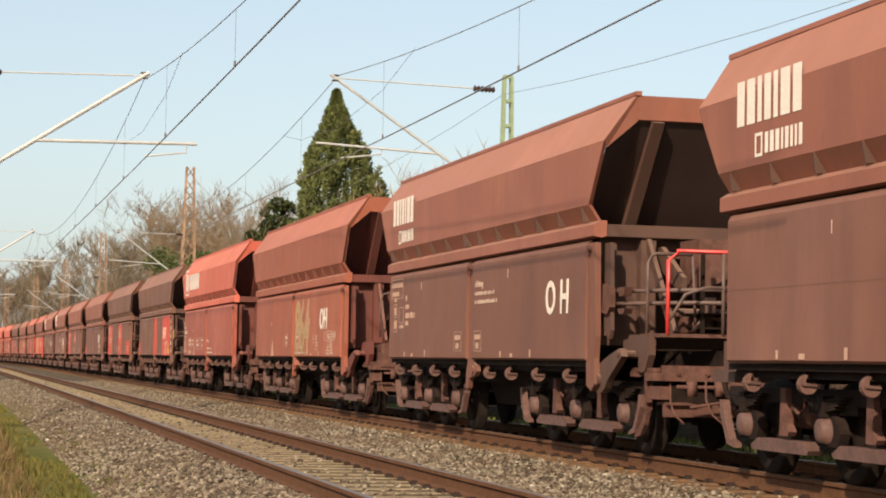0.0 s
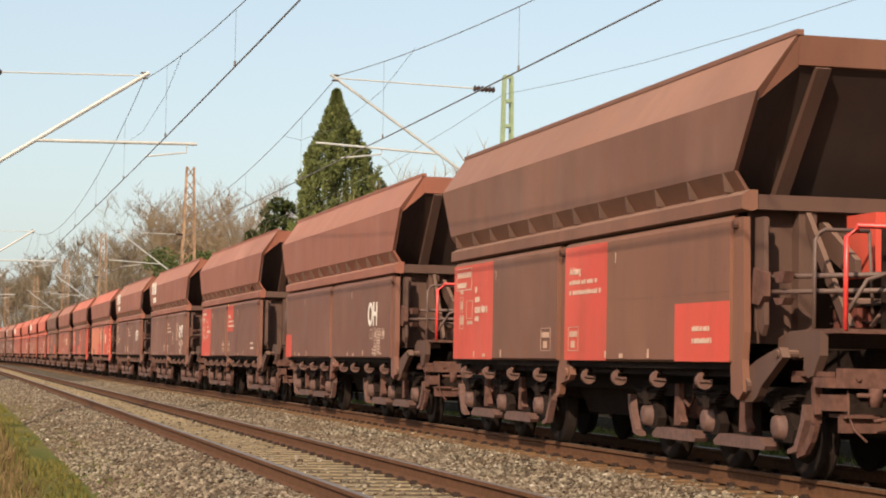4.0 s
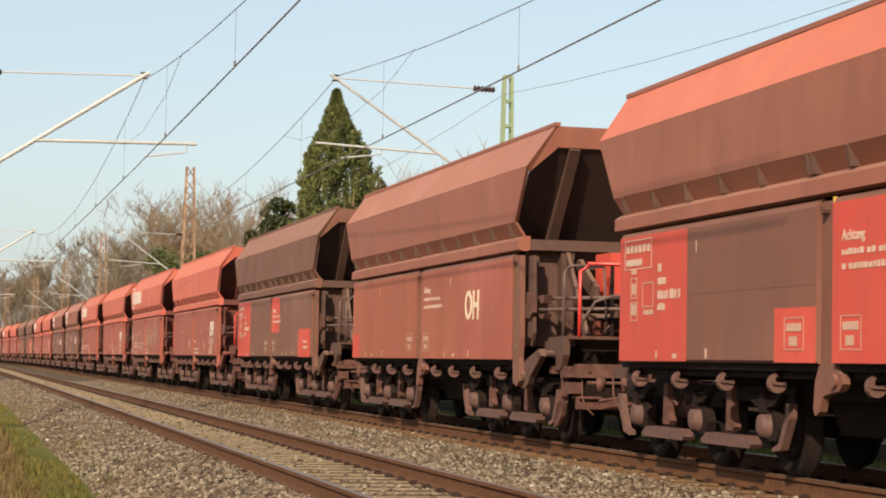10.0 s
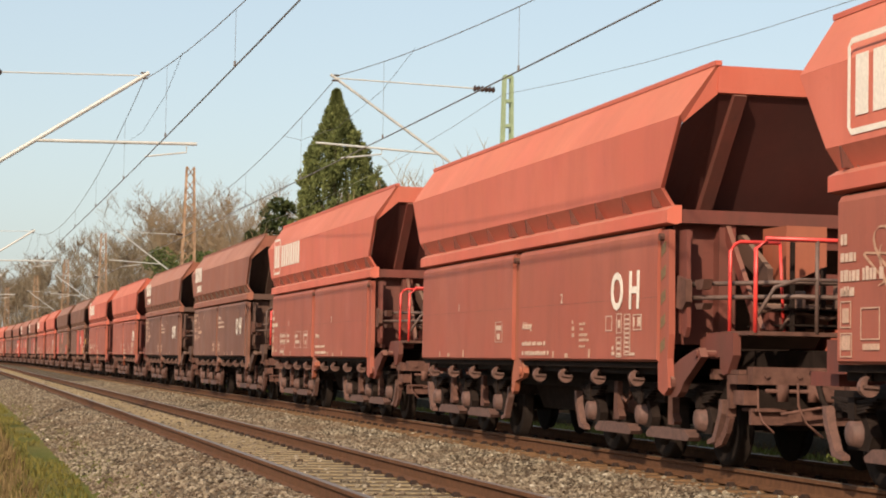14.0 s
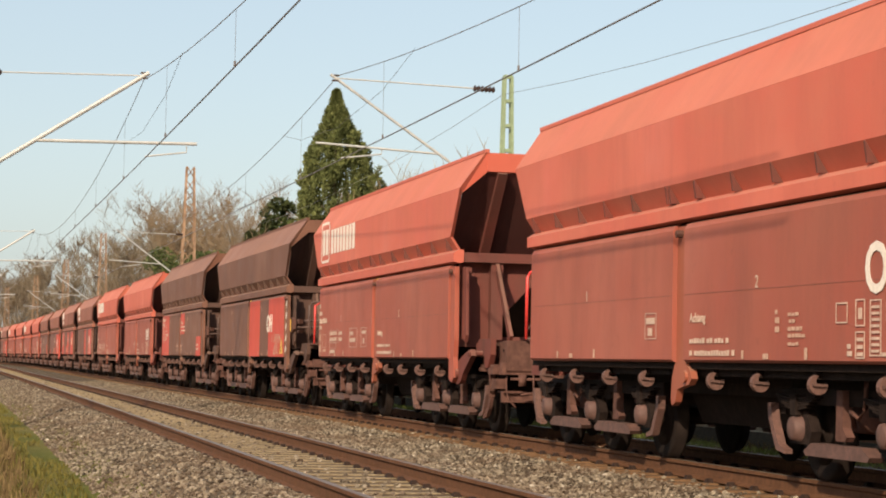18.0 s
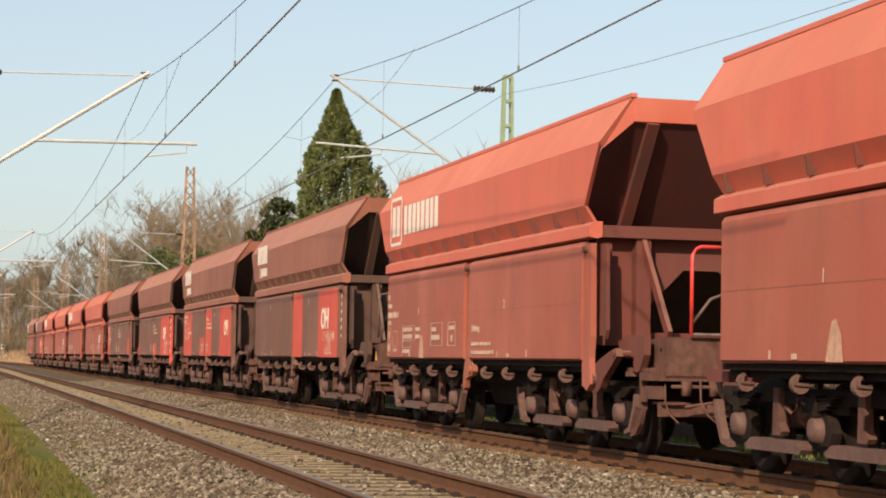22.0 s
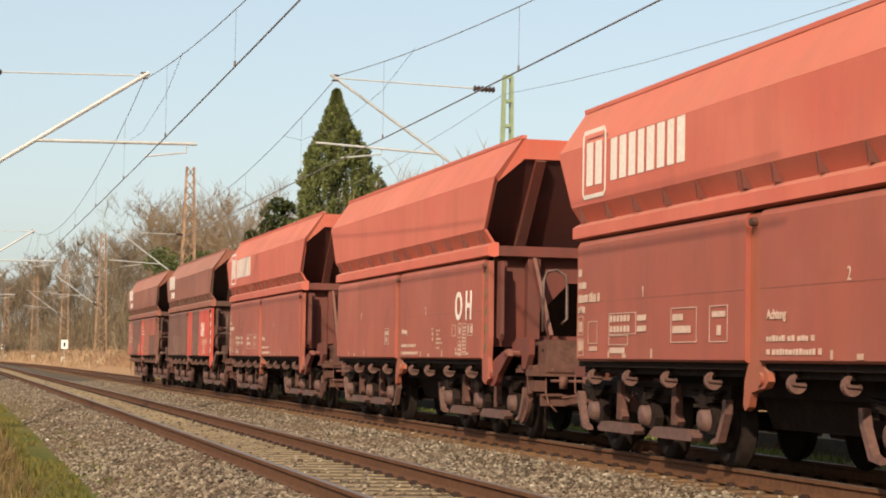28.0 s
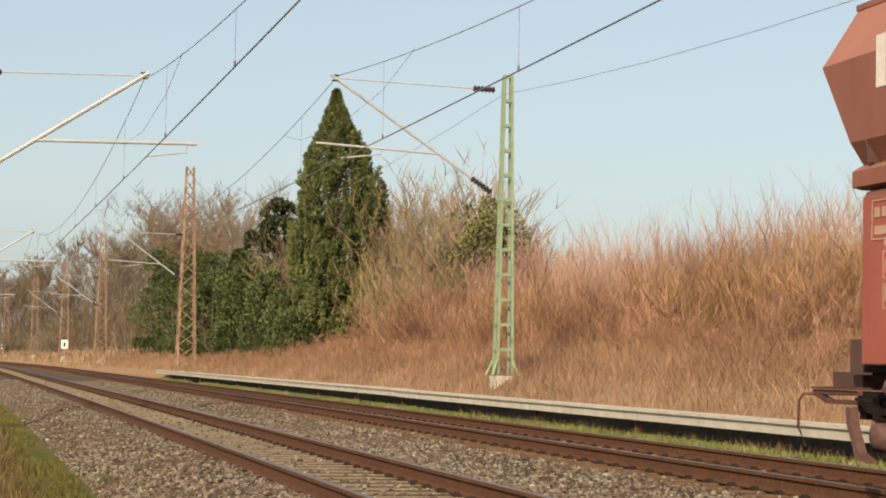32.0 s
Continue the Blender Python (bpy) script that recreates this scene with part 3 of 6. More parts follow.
def hood_sheet(bm, lv):
    t, m = 0.05, len(lv) - 1
    for sy in (-1, 1):
        out = [[bm.verts.new((sx * x, sy * y, z)) for sx in (-1, 1)] for x, y, z in lv]
        inn = [[bm.verts.new((sx * (x - 0.02), sy * (y - t), z)) for sx in (-1, 1)] for x, y, z in lv]
        for a, b in zip(out, out[1:]):
            bm.faces.new((a[0], a[1], b[1], b[0]))
        for a, b in zip(inn, inn[1:]):
            bm.faces.new((b[0], b[1], a[1], a[0]))
        for e in (0, 1):
            for k in range(m):
                bm.faces.new((out[k][e], out[k + 1][e], inn[k + 1][e], inn[k][e]))
        bm.faces.new((out[m][0], out[m][1], inn[m][1], inn[m][0]))
        bm.faces.new((out[0][0], out[0][1], inn[0][1], inn[0][0]))


@shape("hood")
def _hood(bm):
    # rib foot, rib top, shoulder, rim: (half length, half width, height)
    hood_sheet(bm, [(5.48, 1.33, 2.66), (5.48, 1.47, 2.87), (6.02, 1.475, 3.56)])


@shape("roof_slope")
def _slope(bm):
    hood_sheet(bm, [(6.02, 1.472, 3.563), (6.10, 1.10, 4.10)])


@shape("rim_bar")
def _rim(bm):
    for sy in (-1, 1):
        beam(bm, (-6.11, sy * 1.09, 4.105), (6.11, sy * 1.09, 4.105), 0.07, 0.05)


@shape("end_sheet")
def _end_sheet(bm):
    # the sloping end of the hopper with its lip, leading end
    prism(bm, [(6.02, 3.83), (6.02, 3.80), (4.95, 2.60), (4.92, 2.63)], "y", -1.08, 1.08)
    for sy in (-1, 1):
        w = [bm.verts.new(p) for p in ((6.04, sy * 1.07, 3.80), (5.97, sy * 1.42, 3.53), (5.06, sy * 1.36, 2.66), (4.94, sy * 1.07, 2.61))]
        bm.faces.new(w)


@shape("end_lip")
def _lip(bm):
    prism(bm, [(6.06, 4.08), (6.10, 4.08), (6.06, 3.81), (6.022, 3.80)], "y", -1.08, 1.08)
    for sy in (-1, 1):          # corner wings between lip and shoulder
        v = [bm.verts.new(p) for p in ((6.10, sy * 1.07, 4.10), (6.04, sy * 1.07, 3.80), (5.97, sy * 1.42, 3.49), (6.02, sy * 1.47, 3.56))]
        bm.faces.new(v)


@shape("end_stiffener")
def _stiff(bm):
    prism(bm, [(6.03, 3.80), (4.98, 2.64), (5.12, 2.64), (6.10, 3.78)], "y", -0.91, -0.77)


@shape("sill_beam")
def _sill(bm):
    prism(bm, [(-1.46, 2.50), (-1.36, 2.48), (-1.30, 2.50), (-1.30, 2.68), (-1.38, 2.68), (-1.46, 2.63)], "x", -5.46, 5.66)


@shape("end_sill")
def _esill(bm):
    hexa(bm, 5.50, 5.64, -1.298, 1.298, 2.50, 2.64)
    soften(bm, 0.015)


@shape("rib")
def _rib(bm):
    prism(bm, [(-1.33, 2.685), (-1.45, 2.685), (-1.474, 2.86), (-1.462, 2.87)], "x", -0.014, 0.014)


def door_shape(x0, x1):
    def fill(bm):
        prism(bm, [(-1.37, 2.47), (-1.42, 2.45), (-1.45, 2.40), (-1.45, 1.09), (-1.42, 1.065), (-1.36, 1.065)], "x", x0, x1)
        soften(bm, 0.012)
    return fill


shape("door_rear")(door_shape(-5.27, -0.16))
shape("door_front")(door_shape(0.17, 5.36))


@shape("door_seam")
def _seam(bm):
    hexa(bm, 0.19, 5.34, -1.4522, -1.449, 1.7365, 1.7395)
    hexa(bm, -5.25, -0.18, -1.4522, -1.449, 1.7365, 1.7395)


@shape("hook_rail")
def _hrail(bm):
    prism(bm, [(-1.37, 1.062), (-1.22, 1.062), (-1.22, 0.93), (-1.29, 0.93), (-1.29, 1.0), (-1.37, 1.0)], "x", -5.42, 5.42)


@shape("hook")
def _hook(bm):
    # a crescent that opens upward and inward
    pts = [(-1.325 + 0.088 * math.cos(radians(a)), 0.885 + 0.088 * math.sin(radians(a))) for a in range(105, 356, 25)]
    pts += [(-1.297 + 0.052 * math.cos(radians(a)), 0.915 + 0.052 * math.sin(radians(a))) for a in range(345, 119, -25)]
    prism(bm, pts, "x", -0.03, 0.03)


@shape("hook_ring")
def _hring(bm):
    prism(bm, [(-1.39, 0.90), (-1.39, 0.875), (-1.25, 0.865), (-1.25, 0.89)], "x", 0.03, 0.055)


@shape("door_arm")
def _arm(bm):
    prism(bm, [(-0.15, 2.44), (0.14, 2.44), (0.11, 1.2), (0.15, 1.03), (0.24, 0.98), (0.27, 0.90), (0.20, 0.84), (0.04, 0.82), (-0.12, 0.79), (-0.18, 0.66), (-0.27, 0.62), (-0.31, 0.68), (-0.28, 0.90), (-0.17, 1.10)], "y", -1.40, -1.33)
    soften(bm, 0.012)
    tube(bm, [(0.12, -1.43, 0.92), (0.12, -1.33, 0.92)], 0.06, 12)


@shape("door_pin")
def _pin(bm):
    tube(bm, [(0, -1.47, 2.36), (0, -1.36, 2.36)], 0.04, 8)


@shape("yellow_mark")
def _ym(bm):
    hexa(bm, 0.145, 0.168, -1.44, -1.405, 2.20, 2.46)


@shape("end_arm")
def _earm(bm):
    prism(bm, [(5.37, 2.43), (5.60, 2.43), (5.64, 1.35), (5.60, 1.10), (5.64, 0.80), (5.52, 0.72), (5.34, 0.78), (5.32, 1.04), (5.38, 1.12)], "y", -1.42, -1.35)
    soften(bm, 0.012)


@shape("lever")
def _lever(bm):
    prism(bm, [(5.44, 0.94), (5.60, 1.03), (5.78, 1.09), (6.10, 1.17), (6.30, 1.21), (6.37, 1.12), (6.12, 0.98), (5.90, 0.86), (5.80, 0.76), (5.70, 0.71), (5.52, 0.70), (5.42, 0.80)], "y", -1.35, -1.27)
    soften(bm, 0.02)
    tube(bm, [(5.60, -1.39, 0.85), (5.60, -1.24, 0.85)], 0.075, 12)
    tube(bm, [(6.27, -1.37, 1.15), (6.27, -1.05, 1.15)], 0.04, 10)


@shape("end_fin")
def _fin(bm):
    prism(bm, [(5.62, 2.42), (5.80, 2.42), (5.84, 1.42), (5.78, 1.32), (5.66, 1.40)], "y", -1.30, -1.255)
    prism(bm, [(-1.30, 1.36), (-1.17, 1.36), (-1.17, 2.42), (-1.30, 2.42)], "x", 5.60, 5.63)


@shape("bulkhead_open")
def _bulk(bm):
    # end wall with an eight-cornered opening
    outer = [(-1.30, 1.25), (1.30, 1.25), (1.30, 2.50), (-1.30, 2.50)]
    hole = [(-0.66, 1.41), (0.66, 1.41), (0.66, 1.70), (0.22, 2.15), (-0.22, 2.15), (-0.66, 1.70)]
    strips = [[(-1.30, 1.25), (1.30, 1.25), (1.30, 1.41), (-1.30, 1.41)], [(-1.30, 1.41), (-0.66, 1.41), (-0.66, 1.70), (-1.30, 1.70)], [(0.66, 1.41), (1.30, 1.41), (1.30, 1.70), (0.66, 1.70)],
              [(-1.30, 1.70), (-0.66, 1.70), (-0.22, 2.15), (-1.30, 2.15)], [(0.66, 1.70), (1.30, 1.70), (1.30, 2.15), (0.22, 2.15)], [(-1.30, 2.15), (1.30, 2.15), (1.30, 2.50), (-1.30, 2.50)]]
    for s in strips:
        prism(bm, s, "x", 5.40, 5.44)
    bmesh.ops.remove_doubles(bm, verts=bm.verts, dist=0.0005)


@shape("bulkhead_side")
def _bulk2(bm):
    prism(bm, [(-1.30, 1.25), (-0.60, 1.25), (-0.60, 2.28), (0.60, 2.28), (0.60, 1.25), (1.30, 1.25), (1.30, 2.50), (-1.30, 2.50)], "x", 5.40, 5.44)


@shape("end_column")
def _col(bm):
    hexa(bm, 5.44, 5.60, -0.86, -0.68, 1.36, 2.50)
    soften(bm, 0.012)


@shape("hopper_bottom")
def _hb(bm):
    # the dark inner hopper seen through the ends
    prism(bm, [(-5.0, 2.6), (5.0, 2.6), (3.4, 1.25), (-3.4, 1.25)], "y", -1.22, 1.22)


@shape("centre_sill")
def _cs(bm):
    hexa(bm, -6.95, 6.95, -0.42, 0.42, 0.92, 1.20)
    hexa(bm, -3.4, 3.4, -0.9, 0.9, 0.74, 1.24)


@shape("discharge_chute")
def _chute(bm):
    prism(bm, [(-0.84, 1.0), (0.84, 1.0), (0.60, 0.42), (-0.60, 0.42)], "x", -1.45, 1.45)


@shape("hook_hanger")
def _hh(bm):
    prism(bm, [(-1.27, 1.0), (-1.36, 1.0), (-1.33, 0.93), (-1.29, 0.93)], "x", -0.02, 0.02)


@shape("end_brace")
def _ebr(bm):
    beam(bm, (5.58, -0.77, 2.44), (6.72, -0.86, 1.36), 0.05, 0.13)


@shape("headstock_box")
def _hbox(bm):
    # the plated end box of an open end
    prism(bm, [(6.30, 1.30), (6.34, 0.98), (6.46, 0.90), (6.98, 0.86), (7.02, 0.92), (7.02, 1.34)], "y", -1.0, 1.0)
    soften(bm, 0.012)


@shape("rivet")
def _riv(bm):
    for x in (6.5, 6.86):
        for z in (0.98, 1.20):
            tube(bm, [(x, -1.012, z), (x, -0.99, z)], 0.022, 6)


@shape("platform_arm")
def _parm(bm):
    prism(bm, [(5.92, 1.20), (6.08, 1.36), (6.44, 1.37), (6.44, 1.13), (6.16, 1.10)], "y", -1.16, -1.04)
    prism(bm, [(6.42, 1.36), (6.76, 1.36), (6.76, 1.14), (6.62, 0.96), (6.50, 0.94), (6.42, 1.02)], "y", -1.17, -1.09)
    prism(bm, [(5.70, 1.30), (6.08, 1.36), (6.08, 1.24), (5.70, 1.20)], "y", -1.10, -0.98)
    soften(bm, 0.01)


@shape("platform_floor")
def _pfl(bm):
    hexa(bm, 6.35, 7.05, -1.12, 1.12, 1.335, 1.375)


@shape("headstock")
def _hs(bm):
    hexa(bm, 6.86, 7.0, -1.06, 1.06, 0.86, 1.03)
    prism(bm, [(-0.34, 0.80), (-0.26, 1.12), (0.26, 1.12), (0.34, 0.80)], "x", 7.0, 7.03)
    for y in (-0.92, -0.58, 0.58, 0.92):
        tube(bm, [(6.99, y, 0.945), (7.025, y, 0.945)], 0.026, 6)
    soften(bm, 0.01)


@shape("step_hanger")
def _steph(bm):
    path = [(6.44, 0.95), (6.47, 0.70), (6.44, 0.54), (6.36, 0.40), (6.24, 0.29), (6.08, 0.25)]
    for (x0, z0), (x1, z1) in zip(path, path[1:]):
        beam(bm, (x0, -1.055, z0), (x1, -1.055, z1), 0.05, 0.085)


@shape("step_board")
def _stepb(bm):
    hexa(bm, 6.66, 6.98, -1.03, -0.70, 0.60, 0.63)


@shape("bogie_step_bar")
def _bsb(bm):
    hexa(bm, 6.86, 6.92, -1.04, 1.04, 0.47, 0.62)
    soften(bm, 0.01)


def rail_hoop(x, y0, y1, z0, z1, r=0.021, bend=0.10):
    return [(x, y0, z0), (x, y0, z1 - bend), (x, y0 + (y1 - y0) * 0.04 + math.copysign(bend * 0.3, y1 - y0), z1 - bend * 0.3), (x, y0 + math.copysign(bend, y1 - y0), z1), (x, y1, z1)]


@shape("cross_handrail", True)
def _chr(bm):
    tube(bm, rail_hoop(7.04, -1.06, 1.06, 1.36, 2.27), 0.023)
    tube(bm, [(7.04, 1.06, 2.27), (7.04, 1.06, 1.36)], 0.023)


@shape("inner_handrail", True)
def _ihr(bm):
    tube(bm, rail_hoop(6.44, -1.08, -0.55, 1.36, 2.27), 0.020)
    tube(bm, [(6.44, -0.55, 2.27), (6.44, -0.50, 1.36)], 0.016)


@shape("cross_handrail_short", True)
def _chs(bm):
    tube(bm, rail_hoop(7.08, -0.74, -0.34, 1.36, 2.33), 0.023)
    tube(bm, [(7.08, -0.34, 2.33), (7.08, -0.30, 2.36), (7.08, 0.5, 2.36), (7.08, 0.55, 1.36)], 0.022)


@shape("handrail_post_short", True)
def _hps(bm):
    tube(bm, [(7.08, -0.34, 1.36), (7.08, -0.34, 2.36)], 0.023)
    tube(bm, [(7.08, -0.72, 1.50), (7.08, -0.52, 1.76), (7.08, -0.36, 1.82), (7.08, 0.2, 1.82)], 0.019)
    tube(bm, [(7.08, -0.74, 1.37), (7.08, 0.55, 1.37)], 0.02)


@shape("handrail_post", True)
def _hrp(bm):
    tube(bm, [(7.04, -0.42, 1.36), (7.04, -0.42, 2.27)], 0.022)
    tube(bm, [(7.04, -1.04, 1.52), (7.04, -0.86, 1.80), (7.04, -0.62, 1.88), (7.04, 0.3, 1.88)], 0.02)


@shape("grab_hoop", True)
def _gh(bm):
    tube(bm, [(6.75, -0.98, 1.45), (6.75, -0.98, 2.12), (6.75, -0.93, 2.24), (6.75, -0.80, 2.27), (6.75, -0.68, 2.20), (6.75, -0.65, 2.05), (6.75, -0.65, 1.62), (6.75, -0.72, 1.55)], 0.020)


@shape("cross_bar", True)
def _cb(bm):
    for z in (1.72,):
        tube(bm, [(5.72, -1.26, z), (6.05, -1.16, z), (6.95, -0.6, z), (6.95, 0.9, z)], 0.024)


@shape("bar_bracket")
def _bb(bm):
    prism(bm, [(5.62, 1.62), (5.80, 1.60), (5.90, 1.68), (5.90, 1.90), (5.66, 1.95)], "y", -1.34, -1.27)
    prism(bm, [(5.94, 1.66), (6.0, 1.60), (6.14, 1.60), (6.20, 1.66)], "y", -1.26, -1.16)
    prism(bm, [(5.94, 1.90), (6.0, 1.80), (6.14, 1.80), (6.20, 1.90)], "y", -1.26, -1.16)
    soften(bm, 0.01)


@shape("yellow_lug")
def _yl(bm):
    hexa(bm, 5.63, 5.66, -1.36, -1.345, 1.64, 1.90)


@shape("brake_pipe", True)
def _bp(bm):
    tube(bm, [(6.93, -0.98, 0.84), (6.95, -0.98, 0.62), (7.02, -0.96, 0.50), (7.10, -0.88, 0.40)], 0.012, 6)
    tube(bm, [(7.06, -0.62, 0.88), (7.08, -0.62, 0.66), (7.12, -0.56, 0.50), (7.16, -0.40, 0.36)], 0.014, 6)
    tube(bm, [(7.05, -0.95, 0.80), (7.05, 0.9, 0.80)], 0.022, 6)
    tube(bm, [(7.07, -0.80, 0.58), (7.09, -0.3, 0.66), (7.09, 0.35, 0.70)], 0.016, 6)
    for y in (-0.78, -0.46, 0.5):
        hexa(bm, 7.02, 7.09, y - 0.05, y + 0.05, 0.70, 0.86)
    prism(bm, [(-0.50, 0.84), (-0.30, 0.84), (-0.22, 0.74), (0.05, 0.74), (0.05, 0.68), (-0.40, 0.70)], "x", 7.05, 7.10)


@shape("corner_bracket")
def _pbk(bm):
    # the steps and stays hung under the platform's corner
    hexa(bm, 6.10, 6.84, -1.14, -1.06, 0.955, 1.0)
    hexa(bm, 6.16, 6.30, -1.17, -1.04, 0.90, 0.955)
    hexa(bm, 6.60, 6.86, -1.16, -1.02, 0.86, 0.95)
    beam(bm, (6.52, -1.08, 0.97), (6.52, -1.08, 0.62), 0.05, 0.06)
    hexa(bm, 6.66, 6.92, -1.12, -0.98, 0.66, 0.80)
    soften(bm, 0.008)


@shape("platform_shelf")
def _psh(bm):
    for z in (1.44, 1.60):
        hexa(bm, 5.62, 6.70, -0.55, 0.62, z, z + 0.018)
    for y in (-0.52, 0.1, 0.58):
        hexa(bm, 6.66, 6.70, y - 0.02, y + 0.02, 1.36, 2.30)
    beam(bm, (6.72, 0.62, 2.30), (6.72, 0.10, 1.66), 0.03, 0.04)
    beam(bm, (6.70, -0.20, 2.02), (6.70, -0.20, 1.62), 0.03, 0.05)


@shape("air_box")
def _ab(bm):
    prism(bm, [(-0.42, 2.46), (0.02, 2.46), (0.02, 2.06), (-0.42, 1.86)], "x", 5.7, 6.30)
    soften(bm, 0.015)


@shape("machine_bracket")
def _mb(bm):
    prism(bm, [(5.44, 2.40), (5.60, 2.40), (6.30, 2.02), (6.30, 1.90), (6.10, 1.90), (5.44, 2.20)], "y", -0.62, -0.56)


@shape("valve_gear", True)
def _vg(bm):
    tube(bm, [(6.2, -0.75, 1.62), (6.2, 0.85, 1.62)], 0.055, 8)
    tube(bm, [(6.35, -0.3, 1.45), (6.35, -0.3, 1.8)], 0.07, 8)
    tube(bm, [(6.4, 0.1, 1.42), (6.4, 0.1, 1.9)], 0.05, 8)
    tube(bm, [(6.15, 0.4, 1.4), (6.45, 0.5, 1.75), (6.3, 0.75, 1.95)], 0.03, 6)
    tube(bm, [(6.6, -0.6, 1.40), (6.55, -0.45, 1.58), (6.6, -0.1, 1.52), (6.55, 0.3, 1.62)], 0.025, 6)


@shape("hand_wheel", True)
def _hw(bm):
    pts = [(6.62, 0.35 + 0.2 * math.cos(a * 0.5236), 1.75 + 0.2 * math.sin(a * 0.5236)) for a in range(13)]
    tube(bm, pts, 0.018, 6)
    tube(bm, [(6.3, 0.35, 1.75), (6.64, 0.35, 1.75)], 0.02, 6)


@shape("gear_box")
def _gb(bm):
    hexa(bm, 5.9, 6.3, -0.05, 0.55, 1.72, 1.98)
    hexa(bm, 5.8, 6.3, -0.6, -0.2, 1.40, 1.58)
    soften(bm, 0.02)


@shape("coupling")
def _coup(bm):
    hexa(bm, 6.98, 7.34, -0.10, 0.10, 0.86, 1.06)
    prism(bm, [(7.28, -0.24), (7.44, -0.26), (7.485, -0.10), (7.40, 0.0), (7.485, 0.14), (7.40, 0.24), (7.28, 0.2)], "z", 0.80, 1.10)
    soften(bm, 0.02)


@shape("brake_hose", True)
def _hose(bm):
    tube(bm, [(7.0, -0.45, 0.98), (7.14, -0.46, 0.92), (7.25, -0.45, 0.72), (7.36, -0.42, 0.62), (7.46, -0.40, 0.70)], 0.028, 8)


@shape("rear_plate")
def _rp(bm):
    hexa(bm, 5.98, 6.34, -1.05, -0.98, 0.98, 1.28)
    soften(bm, 0.01)


@shape("rear_box")
def _rb(bm):
    hexa(bm, 6.30, 6.90, -0.95, 0.95, 0.87, 1.0)
    soften(bm, 0.012)


@shape("rear_step")
def _rs(bm):
    hexa(bm, 6.15, 7.08, -1.08, -0.70, 0.845, 0.868)
    prism(bm, [(6.15, 0.84), (7.08, 0.84), (7.08, 0.80), (6.8, 0.72), (6.15, 0.72), (6.15, 0.76), (6.75, 0.76), (6.9, 0.80), (6.15, 0.80)], "y", -1.06, -1.01)


@shape("uncoupling_rod", True)
def _ur(bm):
    tube(bm, [(7.06, 0.2, 0.80), (7.06, -1.06, 0.80), (7.10, -1.14, 0.80), (7.15, -1.16, 0.74), (7.16, -1.16, 0.50), (7.04, -1.14, 0.34)], 0.014, 6)


@shape("bogie_frame")
def _bf(bm):
    for sy in (-1, 1):
        prism(bm, [(-2.35, 0.66), (-2.35, 0.84), (2.35, 0.84), (2.35, 0.66), (1.9, 0.70), (-1.9, 0.70)], "y", sy * 0.94, sy * 1.02)
    hexa(bm, -0.5, 0.5, -1.0, 1.0, 0.62, 0.84)
    hexa(bm, -2.35, -2.22, -1.0, 1.0, 0.60, 0.80)
    hexa(bm, 2.22, 2.35, -1.0, 1.0, 0.60, 0.80)


@shape("tie_plate")
def _tp(bm):
    prism(bm, [(-0.62, 0.250), (0.62, 0.250), (0.66, 0.290), (0.50, 0.365), (-0.50, 0.365), (-0.66, 0.290)], "y", -1.12, -0.98)
    soften(bm, 0.012)


@shape("guide_strut")
def _gs(bm):
    prism(bm, [(-0.08, 0.40), (0.10, 0.40), (0.14, 0.44), (0.06, 0.52), (0.06, 0.84), (-0.06, 0.84)], "y", -1.08, -1.0)


@shape("end_strut")
def _es(bm):
    prism(bm, [(2.34, 0.70), (2.42, 0.70), (2.40, 0.56), (2.22, 0.27), (2.02, 0.24), (2.02, 0.28), (2.16, 0.32), (2.30, 0.54)], "y", -1.10, -1.02)


@shape("axle_box", True)
def _axb(bm):
    rings(bm, [(0, -0.92, 0.48), (0, -1.05, 0.48), (0, -1.05, 0.48), (0, -1.13, 0.48), (0, -1.14, 0.48), (0, -1.15, 0.48)], [0.09, 0.125, 0.118, 0.105, 0.07, 0.025], 16)


@shape("axle_box_housing")
def _axh(bm):
    prism(bm, [(-0.20, 0.34), (0.20, 0.34), (0.26, 0.46), (0.12, 0.66), (-0.12, 0.66), (-0.20, 0.52)], "y", -1.05, -0.95)


@shape("leaf_spring")
def _ls(bm):
    for k in range(4):
        w, z = 0.44 - 0.07 * k, 0.735 - 0.032 * k
        prism(bm, [(-w, z + 0.03), (0, z - 0.005), (w, z + 0.03), (w, z + 0.052), (0, z + 0.018), (-w, z + 0.052)], "y", -1.10, -1.00)
    hexa(bm, -0.06, 0.06, -1.12, -0.98, 0.60, 0.79)


@shape("wheelset", True)
def _ws(bm):
    for sy in (-1, 1):
        c = lambda y: (0, sy * y, 0.455)
        rings(bm, [c(0.68), c(0.69), c(0.715), c(0.72), c(0.80), c(0.81)], [0.40, 0.485, 0.485, 0.455, 0.452, 0.40], 28)
        rings(bm, [c(0.80), c(0.84)], [0.38, 0.12], 20)
    rings(bm, [(0, -0.96, 0.455), (0, 0.96, 0.455)], [0.08, 0.08], 10)


@shape("brake_cylinder", True)
def _bc(bm):
    rings(bm, [(-0.3, -0.75, 0.62), (-0.3, -0.75, 0.62), (0.2, -0.75, 0.62), (0.28, -0.75, 0.62)], [0.05, 0.16, 0.16, 0.06], 12)
    tube(bm, [(0.1, -0.98, 0.52), (0.16, -1.05, 0.66), (0.34, -1.06, 0.60), (0.46, -1.06, 0.70), (0.48, -1.06, 0.95)], 0.022, 6)


